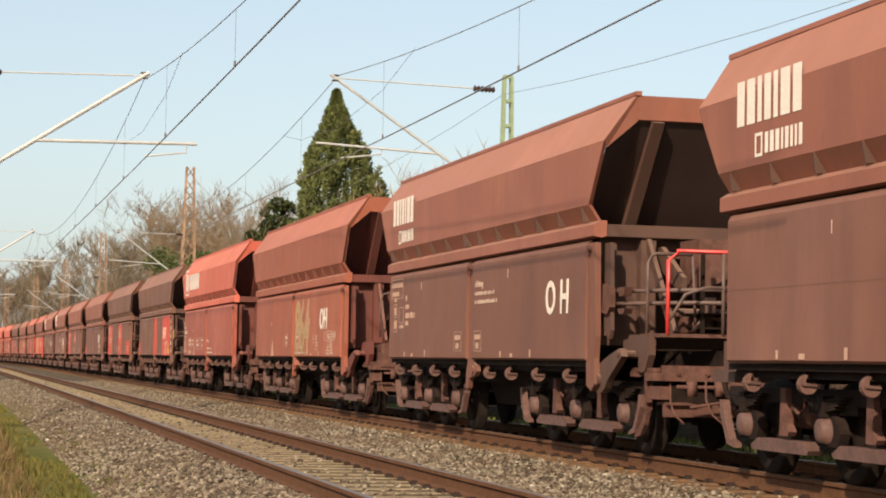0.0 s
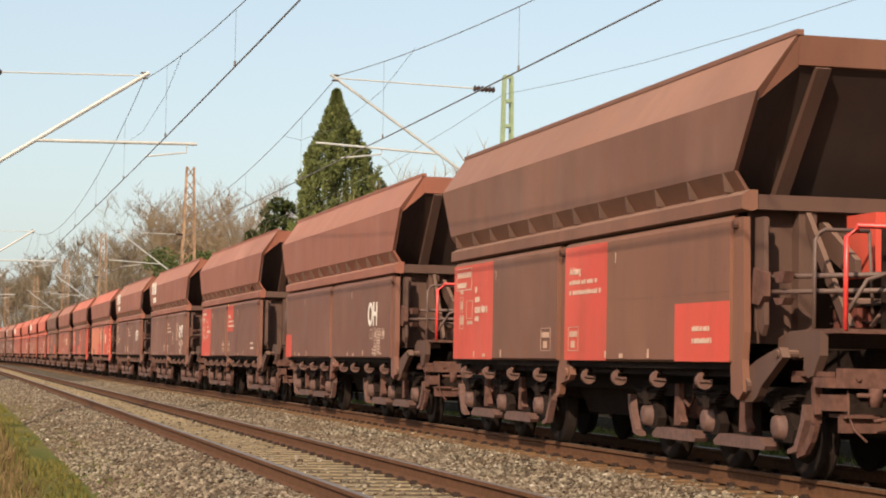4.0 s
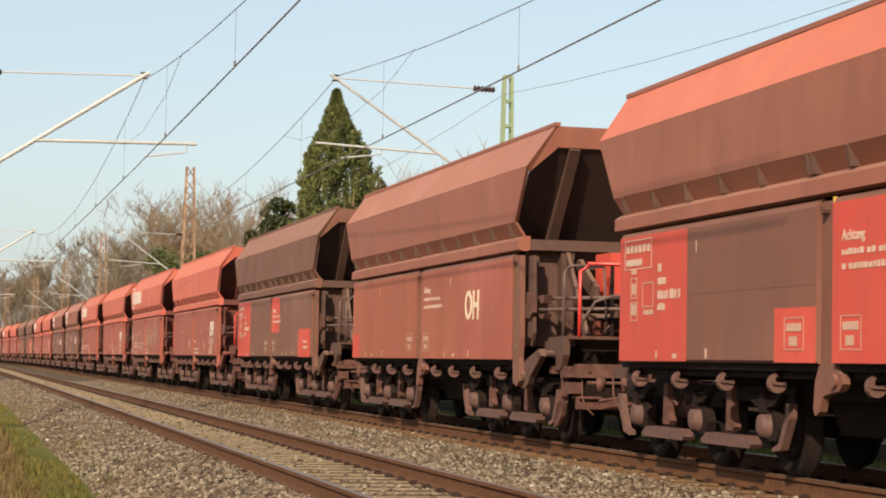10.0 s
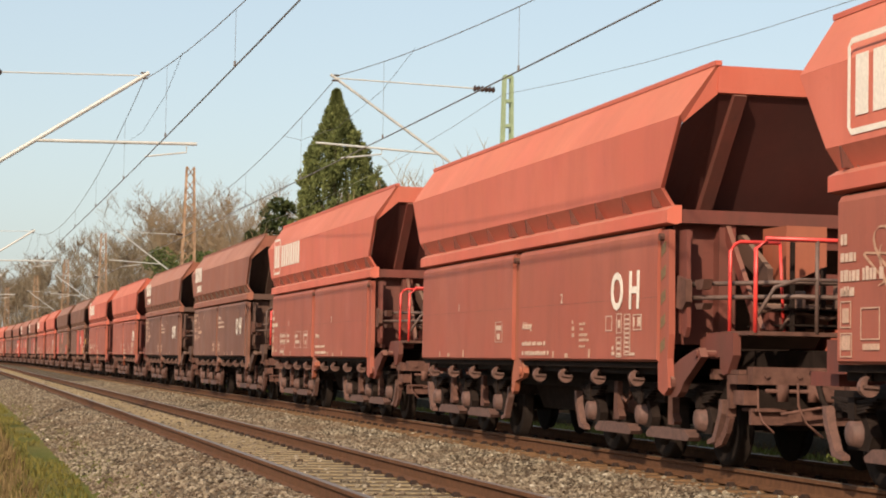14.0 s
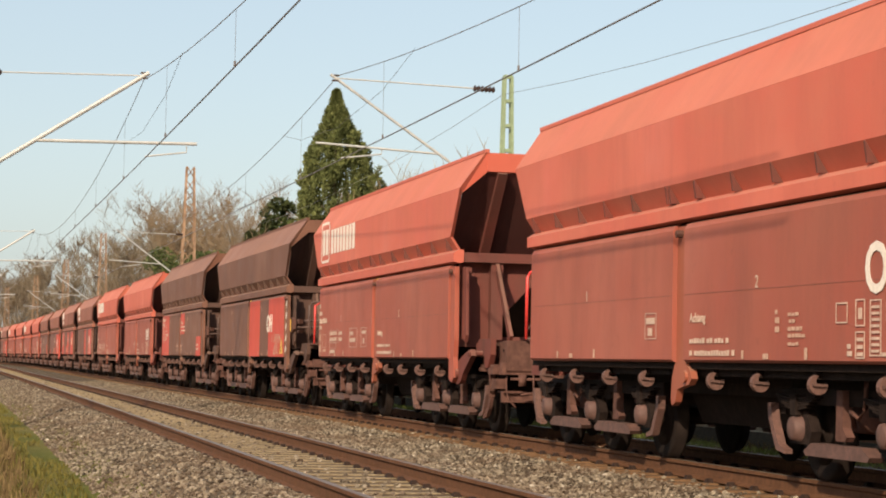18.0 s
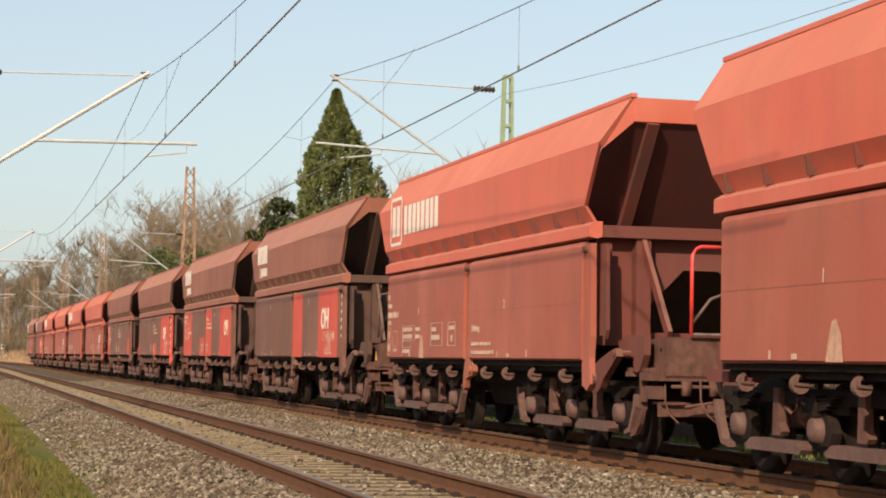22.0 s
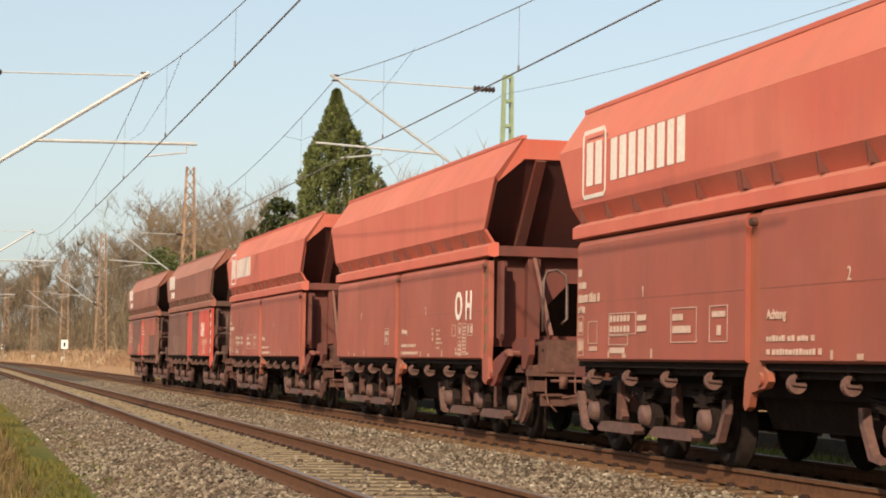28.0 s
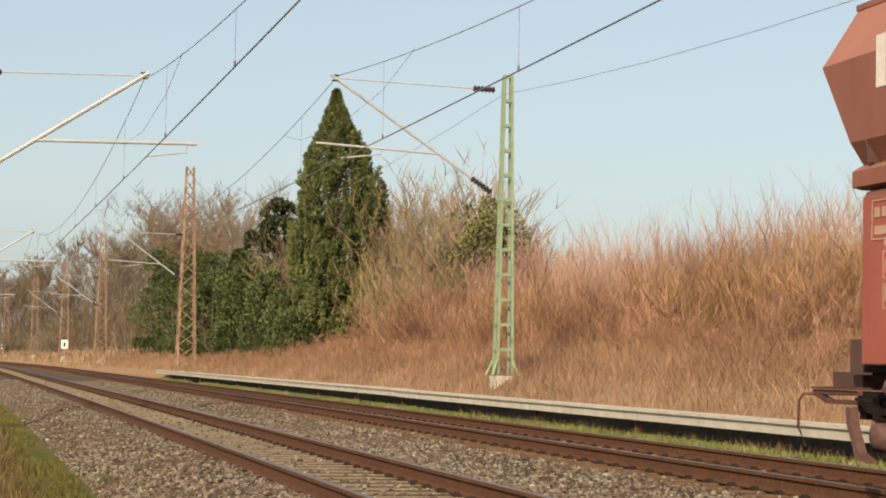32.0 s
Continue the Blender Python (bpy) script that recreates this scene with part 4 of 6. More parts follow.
def text_mesh(name, body, size, depth=0.003, bold=0.0, spacing=1.0):
    cu = bpy.data.curves.new(name, "FONT")
    cu.body, cu.size, cu.extrude, cu.offset, cu.space_character = body, size, depth, bold, spacing
    cu.resolution_u = 3
    ob = bpy.data.objects.new(name, cu)
    scene.collection.objects.link(ob)
    dg = bpy.context.evaluated_depsgraph_get()
    me = bpy.data.meshes.new_from_object(ob.evaluated_get(dg))
    bpy.data.objects.remove(ob)
    bpy.data.curves.remove(cu)
    me.transform(Matrix(((1, 0, 0, 0), (0, 0, -1, 0), (0, 1, 0, 0), (0, 0, 0, 1))))     # stand up, facing -y
    me.materials.clear()
    me.name = name
    return me


TEMPLATE["letters_oh"] = text_mesh("letters_oh", "OH", 0.60, 0.003, 0.012, 1.02)
TEMPLATE["letters_o_h"] = text_mesh("letters_o_h", "O H", 0.60, 0.003, 0.012, 1.05)
for _k in ("letters_oh", "letters_o_h"):
    TEMPLATE[_k].transform(Matrix.Diagonal((0.86, 1, 0.95, 1)))
TEMPLATE["achtung"] = text_mesh("achtung", "Achtung", 0.125, 0.002, 0.003)
TEMPLATE["one"] = text_mesh("one", "1", 0.17, 0.002)
TEMPLATE["two"] = text_mesh("two", "2", 0.17, 0.002)
TEMPLATE["scrawl_numbers"] = text_mesh("scrawl_numbers", "864", 0.98, 0.002, 0.035, 0.92)


def bars(fills, frames=()):
    """Rows of small bars (x, z, width, height) and thin frames round the same, on one plane."""
    def fill(bm):
        for x, z, w, h in fills:
            hexa(bm, x, x + w, -0.002, 0.001, z, z + h)
        for x, z, w, h in frames:
            e = 0.011
            hexa(bm, x, x + w, -0.002, 0.001, z, z + e)
            hexa(bm, x, x + w, -0.002, 0.001, z + h - e, z + h)
            hexa(bm, x, x + e, -0.002, 0.001, z + e, z + h - e)
            hexa(bm, x + w - e, x + w, -0.002, 0.001, z + e, z + h - e)
    return fill


def word(rng, x, z, w, h):
    out, c = [], x
    while c < x + w:
        l = rng.uniform(0.035, 0.075)
        out.append((c, z, l, h * rng.uniform(0.75, 1.0)))
        c += l + (0.018 if rng.random() < 0.8 else 0.06)
    return out


_r = random.Random(4)
shape("lines_of_text")(bars(word(_r, 0, 0.12, 1.0, 0.055) + word(_r, 0, 0.0, 1.12, 0.055)))
shape("number_block")(bars(word(_r, 0, 0.42, 0.1, 0.09) + word(_r, 0, 0.28, 0.3, 0.09) + word(_r, 0, 0.12, 0.75, 0.11) + word(_r, 0, 0.0, 0.28, 0.08)))
shape("load_table")(bars([(0.30 + 0.16 * k, 0.02 + 0.17 * j, 0.11, 0.10) for k in range(6) for j in range(2, 4)] + [(0.3, 0.02, 0.7, 0.09), (1.55, 0.36, 0.4, 0.09), (1.55, 0.53, 0.4, 0.09)], [(0.25, 0.32, 1.25, 0.35), (0.25, 0.15, 0.9, 0.16)]))
shape("load_table_small")(bars([(0.05 + 0.13 * k, 0.18, 0.09, 0.08) for k in range(6)] + [(0.05, 0.04, 0.5, 0.07)], [(0, 0, 0.85, 0.32)]))
shape("data_frames")(bars([(0.06, 0.28, 0.34, 0.08), (0.06, 0.12, 0.6, 0.09), (1.33, 0.30, 0.4, 0.07), (1.48, 0.08, 0.12, 0.12)], [(0, 0, 0.85, 0.44), (1.25, 0, 0.55, 0.44)]))
shape("revision_frame")(bars([(0.06, 0.22, 0.42, 0.09), (0.14, 0.05, 0.22, 0.11)], [(0, 0, 0.55, 0.38)]))
shape("symbol_row")(bars([(0.42, 0.30, 0.07, 0.09), (0.40, 0.0, 0.11, 0.03), (0.40, 0.06, 0.11, 0.03), (0.40, 0.12, 0.11, 0.03), (0.22, 0.0, 0.09, 0.04), (0.22, 0.06, 0.06, 0.04)] + [(0.66, 0.03 + 0.05 * k, 0.14, 0.022) for k in range(8)] + [(1.06, 0.31, 0.10, 0.10), (0.94, 0.31, 0.03, 0.10), (0.84, 0.0, 0.14, 0.03)],
                         [(0.0, 0.27, 0.22, 0.17), (0.37, 0.24, 0.17, 0.22), (0.37, -0.02, 0.17, 0.22), (0.63, 0.0, 0.20, 0.45), (0.92, 0.27, 0.27, 0.17)]))
shape("small_table")(bars(word(_r, 0, 0.26, 0.24, 0.03) + word(_r, 0.02, 0.20, 0.12, 0.03) + word(_r, 0, 0.13, 0.30, 0.035) + word(_r, 0, 0.07, 0.30, 0.035) + word(_r, 0, 0.0, 0.22, 0.03) + [(-0.28, 0.12, 0.09, 0.05), (-0.28, 0.2, 0.09, 0.05), (-0.28, 0.28, 0.05, 0.04)]))
shape("warning_sign")(bars([(0.03, 0.0, 0.09, 0.02), (0.02, 0.02, 0.025, 0.09), (0.03, 0.11, 0.08, 0.02)]))
shape("warning_pair")(bars([(0.0, 0.0, 0.12, 0.05), (0.9, 0.0, 0.06, 0.10), (-0.5, 0.0, 0.05, 0.08)]))
shape("load_columns")(bars([(0.02 + 0.26 * c, 0.03 + 0.06 * k, 0.07 + 0.05 * ((k + c) % 3), 0.03) for c in range(2) for k in range(8)], [(0.0, 0.0, 0.20, 0.54), (0.26, 0.0, 0.20, 0.54)]))


@shape("round_tag")
def _rt(bm):
    pr = None
    for k in range(25):
        a = 6.2832 * k / 24
        q = (bm.verts.new((0.19 * math.cos(a), -0.0015, 0.2 * math.sin(a))), bm.verts.new((0.165 * math.cos(a), -0.0015, 0.175 * math.sin(a))))
        if pr:
            bm.faces.new((pr[0], pr[1], q[1], q[0]))
        pr = q
    for x, z, w, h in ((-0.05, -0.1, 0.03, 0.2), (-0.05, 0.0, 0.13, 0.03), (0.05, -0.08, 0.03, 0.13)):
        hexa(bm, x, x + w, -0.002, 0.001, z, z + h)


shape("side_symbols")(bars([(0.02, 0.5, 0.16, 0.05), (0.04, 0.28, 0.12, 0.12), (0.03, 0.06, 0.16, 0.12), (0.42, 0.06, 0.3, 0.05)], [(0, 0.24, 0.2, 0.22), (0.38, 0.14, 0.34, 0.26), (0, 0.0, 0.22, 0.2)]))
# plain blocks in place of the owner's marks
def hollow(x, z, w, h, e):
    return [(x, z, w, e), (x, z + h - e, w, e), (x, z + e, e, h - 2 * e), (x + w - e, z + e, e, h - 2 * e)]


def blocks(x, z, h, widths, gap):
    """A row of upright blocks of the given widths."""
    out = []
    for w in widths:
        out.append((x, z, w, h))
        x += w + gap
    return out


shape("owner_mark_a")(bars(blocks(0.0, 0.36, 0.42, (0.17, 0.18, 0.09, 0.14, 0.09, 0.20, 0.18), 0.067) + blocks(0.66, 0.06, 0.19, (0.07, 0.08, 0.08, 0.04, 0.07, 0.05, 0.04, 0.07), 0.045) + hollow(0.43, 0.04, 0.17, 0.22, 0.03)))


@shape("owner_mark_b")
def _mk(bm):
    bars(blocks(0.15, 0.15, 0.50, (0.23, 0.23), 0.09) + blocks(1.02, 0.15, 0.47, (0.21, 0.22, 0.21, 0.19, 0.23, 0.22, 0.19, 0.22), 0.09))(bm)
    e = 0.05
    for x, z, w, h in ((0.07, 0.0, 0.71, e), (0.07, 0.75, 0.71, e), (0.0, 0.07, e, 0.66), (0.80, 0.07, e, 0.66)):
        hexa(bm, x, x + w, -0.002, 0.001, z, z + h)
    for x, z, u, v in ((0.0, 0.07, 1, -1), (0.85, 0.07, -1, -1), (0.0, 0.73, 1, 1), (0.85, 0.73, -1, 1)):
        prism(bm, [(x, z), (x + u * 0.07, z + v * 0.07), (x + u * 0.09, z + v * 0.025), (x + u * 0.045, z)], "y", -0.002, 0.001)


@shape("hazard_bars")
def _hz(bm):
    for k in range(5):
        z = 1.15 + k * 0.25
        prism(bm, [(5.40, z), (5.53, z + 0.06), (5.53, z + 0.17), (5.40, z + 0.11)], "y", -1.424, -1.419)


@shape("hazard_ticks")
def _hz2(bm):
    for k in range(6):
        z = 1.45 + k * 0.15
        prism(bm, [(5.42, z), (5.48, z + 0.02), (5.48, z + 0.08), (5.42, z + 0.06)], "y", -1.424, -1.419)


@shape("warning_triangle")
def _wt(bm):
    prism(bm, [(0, 0), (0.42, 0), (0.21, 0.36)], "y", -0.002, 0.001)


def scrawl(seed, w, h, n, t0=0.03, t1=0.07):
    """Loops of sprayed line."""
    def fill(bm):
        rng = random.Random(seed)
        for k in range(n):
            cx, cz = w * (k + rng.uniform(0.2, 0.8)) / n, h * rng.uniform(0.35, 0.65)
            a, b = (rng.uniform(0.12, 0.42), rng.uniform(0.10, 0.42)) if n > 15 else (w / n * rng.uniform(0.4, 0.85), h * rng.uniform(0.25, 0.48))
            p0, p1, t = rng.uniform(0, 6.28), rng.uniform(0, 6.28), rng.uniform(t0, t1)
            m, prev = 26, None
            for j in range(m + 1):
                f = j / m * 5.6
                x = cx + a * math.sin(f * (1.7 if n > 15 else 1.0) + p0) + 0.2 * a * math.sin(2.3 * f + p1)
                z = cz + b * math.cos(f * 1.15 + p1) + 0.15 * b * math.sin(3.1 * f)
                z = min(max(z, 0.0), h)
                q = (bm.verts.new((x, -0.0015 - 0.0001 * k, z)), bm.verts.new((x + t, -0.0015 - 0.0001 * k, z + t * 0.6)))
                if prev:
                    bm.faces.new((prev[0], prev[1], q[1], q[0]))
                prev = q
    return fill


shape("scrawl_thin")(scrawl(5, 2.3, 0.55, 8, 0.018, 0.03))
shape("scrawl_wide")(scrawl(9, 4.4, 1.2, 64, 0.008, 0.03))
shape("scrawl_left")(scrawl(12, 3.6, 0.95, 18, 0.02, 0.045))


@shape("lower_left_blotch")
def _blotch(bm):
    prism(bm, [(0, 0), (0.34, 0), (0.30, 0.22), (0.2, 0.36), (0.12, 0.34), (0.05, 0.16)], "y", -0.0015, 0.0005)


PATCHES = {}


def patch(x0, x1, z0, z1, k=0):
    key = (x0, x1, z0, z1, k)
    if key not in PATCHES:
        bm = bmesh.new()
        hexa(bm, x0, x1, -1.4535 - 0.0008 * k, -1.449, z0, z1)
        PATCHES[key] = done(bm, "paint_patch")
    return PATCHES[key]


ROT = pose(0, 0, 0, 0, 0, 180)


def put(name, key, role, parent, m=None, label=""):
    ob = put_mesh(name, TEMPLATE[key], role, parent, label)
    if name in ("marking", "owner_mark", "hazard_stripes", "sprayed_writing", "lettering"):
        ob["kind"] = "stuff"
    if m is not None:
        ob.matrix_parent_inverse = Matrix()
        ob.matrix_basis = m
    return ob


def on_door(x, z):
    return pose(x, -1.4545, z)


def make_wagon(spec):
    col, end, mark, oh, patches, extras = spec
    body = M[col]
    tone = {"brown": "dark brown", "umber": "dark umber", "red": "bright red", "rust_red": "faded red-brown"}[col]
    dull_paint = M["end_red"] if col in ("red", "rust_red") else M["end_brown"]
    bits = [f"{tone} hopper wagon"]
    if patches:
        bits.append("with red door patches" + (", letters O H" if oh else ""))
    elif mark:
        bits.append("with white block markings on its hood")
    else:
        bits.append("with dusty doors" + (", white letters O H" if oh else ""))
    if "graffiti" in extras or "thin_scrawl" in extras or "scrawl864" in extras:
        bits.append("and sprayed graffiti")
    w = thing("hopper_wagon", pose(0, 0, 0), " ".join(bits[:2] if len(" ".join(bits).split()) > 12 else bits), "hopper wagon", "wagons of the train")
    put("hood", "hood", body, w)
    put("roof_slope", "roof_slope", M["roof_red" if "red_roof" in extras else "roof_" + col], w, None, "faded dusty roof slope in a lighter, sunlit paint")
    put("rim_bar", "rim_bar", body, w)
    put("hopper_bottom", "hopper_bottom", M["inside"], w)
    put("centre_sill", "centre_sill", M["dark"], w)
    for m in (pose(0, 0, 0), ROT):
        put("end_lip", "end_lip", body, w, m)
        put("end_sheet", "end_sheet", M["coal_" + ("red" if col in ("red", "rust_red") else "brown")], w, m, "coal-stained sloping end sheet darkened with painted shade")
        put("end_stiffener", "end_stiffener", dull_paint, w, m)
        put("end_stiffener", "end_stiffener", dull_paint, w, m @ pose(0, 1.68, 0))
        put("end_sill", "end_sill", dull_paint, w, m)
        sill = put("sill_beam", "sill_beam", body, w, m)
        if m is not ROT:
            for k in range(12):
                x = -5.2 + 10.4 * k / 11 + (0.12 if k in (5,) else 0)
                put("rib", "rib", dull_paint, sill, pose(x, 0, 0))
            for x in (-0.25, 0.45):
                put("rib", "rib", dull_paint, sill, pose(x, 0, 0))
    # doors
    far = put("door", "door_rear", body, w, ROT)
    far2 = put("door", "door_front", body, w, ROT)
    panel = {"red": M["red_door"], "brown": M["brown_door"]}.get(col, body)
    rear, front = put("door", "door_rear", panel, w), put("door", "door_front", panel, w)
    put("door_seam", "door_seam", M["dark_patch"], w)
    put("door_pin", "door_pin", M["under"], w, pose(-0.02, 0, 0))
    put("door_pin", "door_pin", M["under"], w, pose(5.46, 0, 0))
    for k, (which, f0, f1, z0, z1, paint_name) in enumerate(patches):
        a, b, host = (-5.27, -0.16, rear) if which == "r" else (0.17, 5.36, front)
        put_mesh("paint_patch", patch(round(a + (b - a) * f0, 3), round(a + (b - a) * f1, 3), z0, z1, k), M[paint_name], host)
    if oh:
        kind, colour, x, z = oh
        put("lettering", kind, M[colour], front, on_door(x, z) @ pose(0, -0.004, 0), "large painted letters O and H")
    # markings
    if mark == "a":
        put("owner_mark", "owner_mark_a", M["white"], w, pose(-5.0, -1.4775, 2.90), "white owner's mark in plain blocks")
    elif mark == "b":
        put("owner_mark", "owner_mark_b", M["white"], w, pose(-5.05, -1.4775, 2.93), "white owner's mark in plain blocks")
    lift = pose(0, -0.004, 0)
    reds = col in ("red", "rust_red")
    if "bare" not in extras:
        if reds:
            put("marking", "number_block", M["worn_white"], rear, on_door(-5.2, 1.62) @ lift)
            put("marking", "side_symbols", M["faint"], rear, on_door(-5.2, 1.12) @ lift)
            put("marking", "load_table", M["worn_white"], rear, on_door(-4.25, 1.14) @ lift @ Matrix.Diagonal((0.72, 1, 0.68, 1)))
            put("marking", "data_frames", M["worn_white"], rear, on_door(-2.1, 1.26) @ lift @ Matrix.Diagonal((0.85, 1, 0.8, 1)))
        else:
            if "no_table" not in extras:
                put("marking", "load_table_small", M["faint" if "worn" in extras else "worn_white"], rear, on_door(-5.1, 2.05) @ lift)
                put("marking", "number_block", M["faint" if "worn" in extras else "worn_white"], rear, on_door(-4.05, 1.60) @ lift @ Matrix.Diagonal((0.85, 1, 0.95, 1)))
                put("marking", "side_symbols", M["faint"], rear, on_door(-4.9, 1.50) @ lift)
            put("marking", "revision_frame", M["faint"], rear, on_door(-0.80, 1.18) @ lift @ Matrix.Diagonal((0.75, 1, 0.75, 1)))
        put("marking", "achtung", M["worn_white"], front, on_door(0.36, 1.46 if reds else 2.08) @ lift, "white painted warning word")
        put("marking", "lines_of_text", M["worn_white"], front, on_door(0.36, 1.14 if reds else 1.84) @ lift)
        if not reds:
            put("marking", "revision_frame", M["faint"], front, on_door(0.34, 1.18) @ lift @ Matrix.Diagonal((0.7, 1, 0.75, 1)))
    put("marking", "two" if reds else "one", M["worn_white"], front, on_door(2.0, 1.75 if reds else 2.15) @ lift)
    put("marking", "one", M["worn_white"], rear, on_door(-3.0, 1.75 if reds else 2.15) @ lift)
    if "symbols" in extras:
        put("marking", "symbol_row", M["faint" if col == "umber" else "worn_white"], front, on_door(3.72, 1.13) @ lift)
        if reds:
            put("marking", "small_table", M["faint"], front, on_door(2.75, 1.22) @ lift)
    if "bare" in extras and reds:
        put("marking", "revision_frame", M["worn_white"], rear, on_door(-0.95, 1.30) @ lift @ Matrix.Diagonal((0.62, 1, 0.72, 1)))
        put("marking", "achtung", M["worn_white"], front, on_door(0.36, 1.46) @ lift, "white painted warning word")
        put("marking", "lines_of_text", M["worn_white"], front, on_door(0.36, 1.13) @ lift)
    put("marking", "warning_pair", M["faint"], front, on_door(2.2, 1.10) @ lift)
    put("marking", "warning_pair", M["faint"], rear, on_door(-3.6, 1.10) @ lift)
    if "columns" in extras:
        put("marking", "load_columns", M["faint"], front, on_door(3.0, 1.58) @ lift)
        put("marking", "round_tag", M["worn_white"], front, on_door(2.1, 1.62) @ lift)
    if "corner" in extras:
        put("marking", "lines_of_text", M["worn_white"], front, on_door(4.40, 1.25) @ lift @ Matrix.Diagonal((0.45, 1, 1, 1)))
    if "triangle" in extras:
        put("warning_triangle", "warning_triangle", M["yellow"], front, on_door(4.86, 1.14) @ lift, "yellow warning triangle")
        put("marking", "warning_sign", M["dark"], front, on_door(5.0, 1.18) @ lift @ pose(0, -0.004, 0))
    if "scrawl864" in extras:
        put("sprayed_writing", "scrawl_numbers", M["tan"], front, on_door(0.30, 1.17) @ lift @ Matrix.Diagonal((1.25, 1, 1.55, 1)), "tan sprayed numbers")
    if "graffiti" in extras:
        put("sprayed_writing", "scrawl_wide", M["chalk"], front, on_door(0.4, 1.13) @ lift, "pale sprayed scrawl")
        put("sprayed_writing", "scrawl_left", M["chalk"], rear, on_door(-4.6, 1.3) @ lift, "pale sprayed scrawl")
    if "thin_scrawl" in extras:
        put("sprayed_writing", "scrawl_thin", M["scrawl"], front, on_door(1.35, 1.16) @ lift @ Matrix.Diagonal((0.75, 1, 1.1, 1)), "thin sprayed scrawl")
        put("sprayed_writing", "scrawl_thin", M["scrawl"], rear, on_door(-3.7, 1.14) @ lift @ Matrix.Diagonal((1.4, 1, 1, 1)), "thin sprayed scrawl")
    if "blotch" in extras:
        put("pale_stain", "lower_left_blotch", M["chalk"], rear, on_door(-2.9, 1.08) @ lift)
    for nm, key, cc in (("hz_white", "hazard_bars", "white"), ("hz_yellow", "hazard_bars", "hazard_dull"), ("ticks", "hazard_ticks", "white")):
        if nm in extras:
            put("hazard_stripes", key, M[cc], w)
    # hooks, arms
    put("hook_rail", "hook_rail", M["dark"], w)
    put("hook_rail", "hook_rail", M["dark"], w, ROT)
    for x in (-4.95, -3.72, -2.49, -1.26, 0.72, 1.82, 3.08, 4.40):
        h = put("hook", "hook", M["hook"], w, pose(x, 0, 0))
        put("hook_ring", "hook_ring", M["boss"], h)
        put("hook_hanger", "hook_hanger", M["dark"], h)
    arm_col = M["rust_red"] if reds else panel
    put("door_arm", "door_arm", arm_col, w)
    if "yellow" in extras:
        put("yellow_mark", "yellow_mark", M["yellow"], w, None, "yellow painted edge")
    red_end = "red_gear" in extras
    put("end_arm", "end_arm", M["patch"] if "red_arm" in extras else panel, w)
    for m in (pose(0, 0, 0), ROT):
        lead = m is not ROT
        put("lever", "lever", dull_paint, w, m)
        put("end_fin", "end_fin", dull_paint, w, m)
        put("end_column", "end_column", dull_paint, w, m)
        put("end_column", "end_column", dull_paint, w, m @ pose(0, 1.54, 0))
        put("coupling", "coupling", M["under"], w, m)
        put("brake_hose", "brake_hose", M["dark"], w, m)
        if lead:
            put("headstock", "headstock", M["under"], w, m)
            put("step_hanger", "step_hanger", M["under"], w, m)
            put("step_hanger", "step_hanger", M["under"], w, m @ pose(0, 2.11, 0))
            put("step_board", "step_board", M["under"], w, m)
            put("brake_pipe", "brake_pipe", M["under"], w, m)
            put("corner_bracket", "corner_bracket", M["under"], w, m)["kind"] = "stuff"
            put("platform_arm", "platform_arm", dull_paint, w, m, "dull dark platform bracket")
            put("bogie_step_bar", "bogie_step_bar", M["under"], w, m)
            put("end_brace", "end_brace", dull_paint, w, m)
            put("end_brace", "end_brace", dull_paint, w, m @ Matrix.Diagonal((1, -1, 1, 1)))
        else:
            mm = m @ Matrix.Diagonal((1, -1, 1, 1))
            put("end_plate", "rear_plate", dull_paint, w, mm)
            put("end_plate", "rear_plate", dull_paint, w, m)
            put("end_box", "rear_box", dull_paint, w, m)
            if "tail" in extras:
                put("shunter_step", "rear_step", M["under"], w, mm)
                put("uncoupling_rod", "uncoupling_rod", M["under"], w, mm)
    put("end_wall", "bulkhead_open", dull_paint, w, ROT)
    for m, e in ((pose(0, 0, 0), end),):
        front_end = m is not ROT
        if e == "H":
            put("end_wall", "bulkhead_open", dull_paint, w, m)
            box = put("headstock_box", "headstock_box", M["under"], w, m)
            put("rivet", "rivet", M["dark"], box)
            if "hoop" in extras and mark == "a":
                put("warning_triangle", "warning_triangle", M["yellow"], box, pose(6.56, -1.004, 0.93) @ Matrix.Diagonal((0.75, 1, 0.75, 1)), "small yellow warning triangle")
        else:
            put("end_wall", "bulkhead_side", dull_paint, w, m)
            put("platform_floor", "platform_floor", M["under"], w, m)
            put("cross_bar", "cross_bar", M["rail_grey"], w, m)
            put("cross_bar", "cross_bar", M["rail_grey"], w, m @ pose(0, 0, 0.14))
            br = put("bar_bracket", "bar_bracket", M["under"], w, m)
            if "yellow" in extras and "triangle" in extras:
                put("yellow_lug", "yellow_lug", M["yellow"], br)
            gear = M["patch"] if red_end else (M["rust_red"] if reds else M["under"])
            put("platform_shelf", "platform_shelf", M["dark"], w, m)
            put("air_box", "air_box", gear, w, m)
            put("machine_bracket", "machine_bracket", M["end_brown"], w, m)
            put("valve_gear", "valve_gear", M["end_brown"], w, m)
            put("hand_wheel", "hand_wheel", M["end_brown"], w, m)
            put("gear_box", "gear_box", M["end_red"] if reds or red_end else M["under"], w, m)
            put("inner_handrail", "inner_handrail", M["rail_grey"] if "grey_rail" in extras else M["rail_red" if reds else "rail_grey"], w, m)
        if front_end and ("hoop" in extras):
            put("grab_hoop", "grab_hoop", M["rail_grey"], w, m)
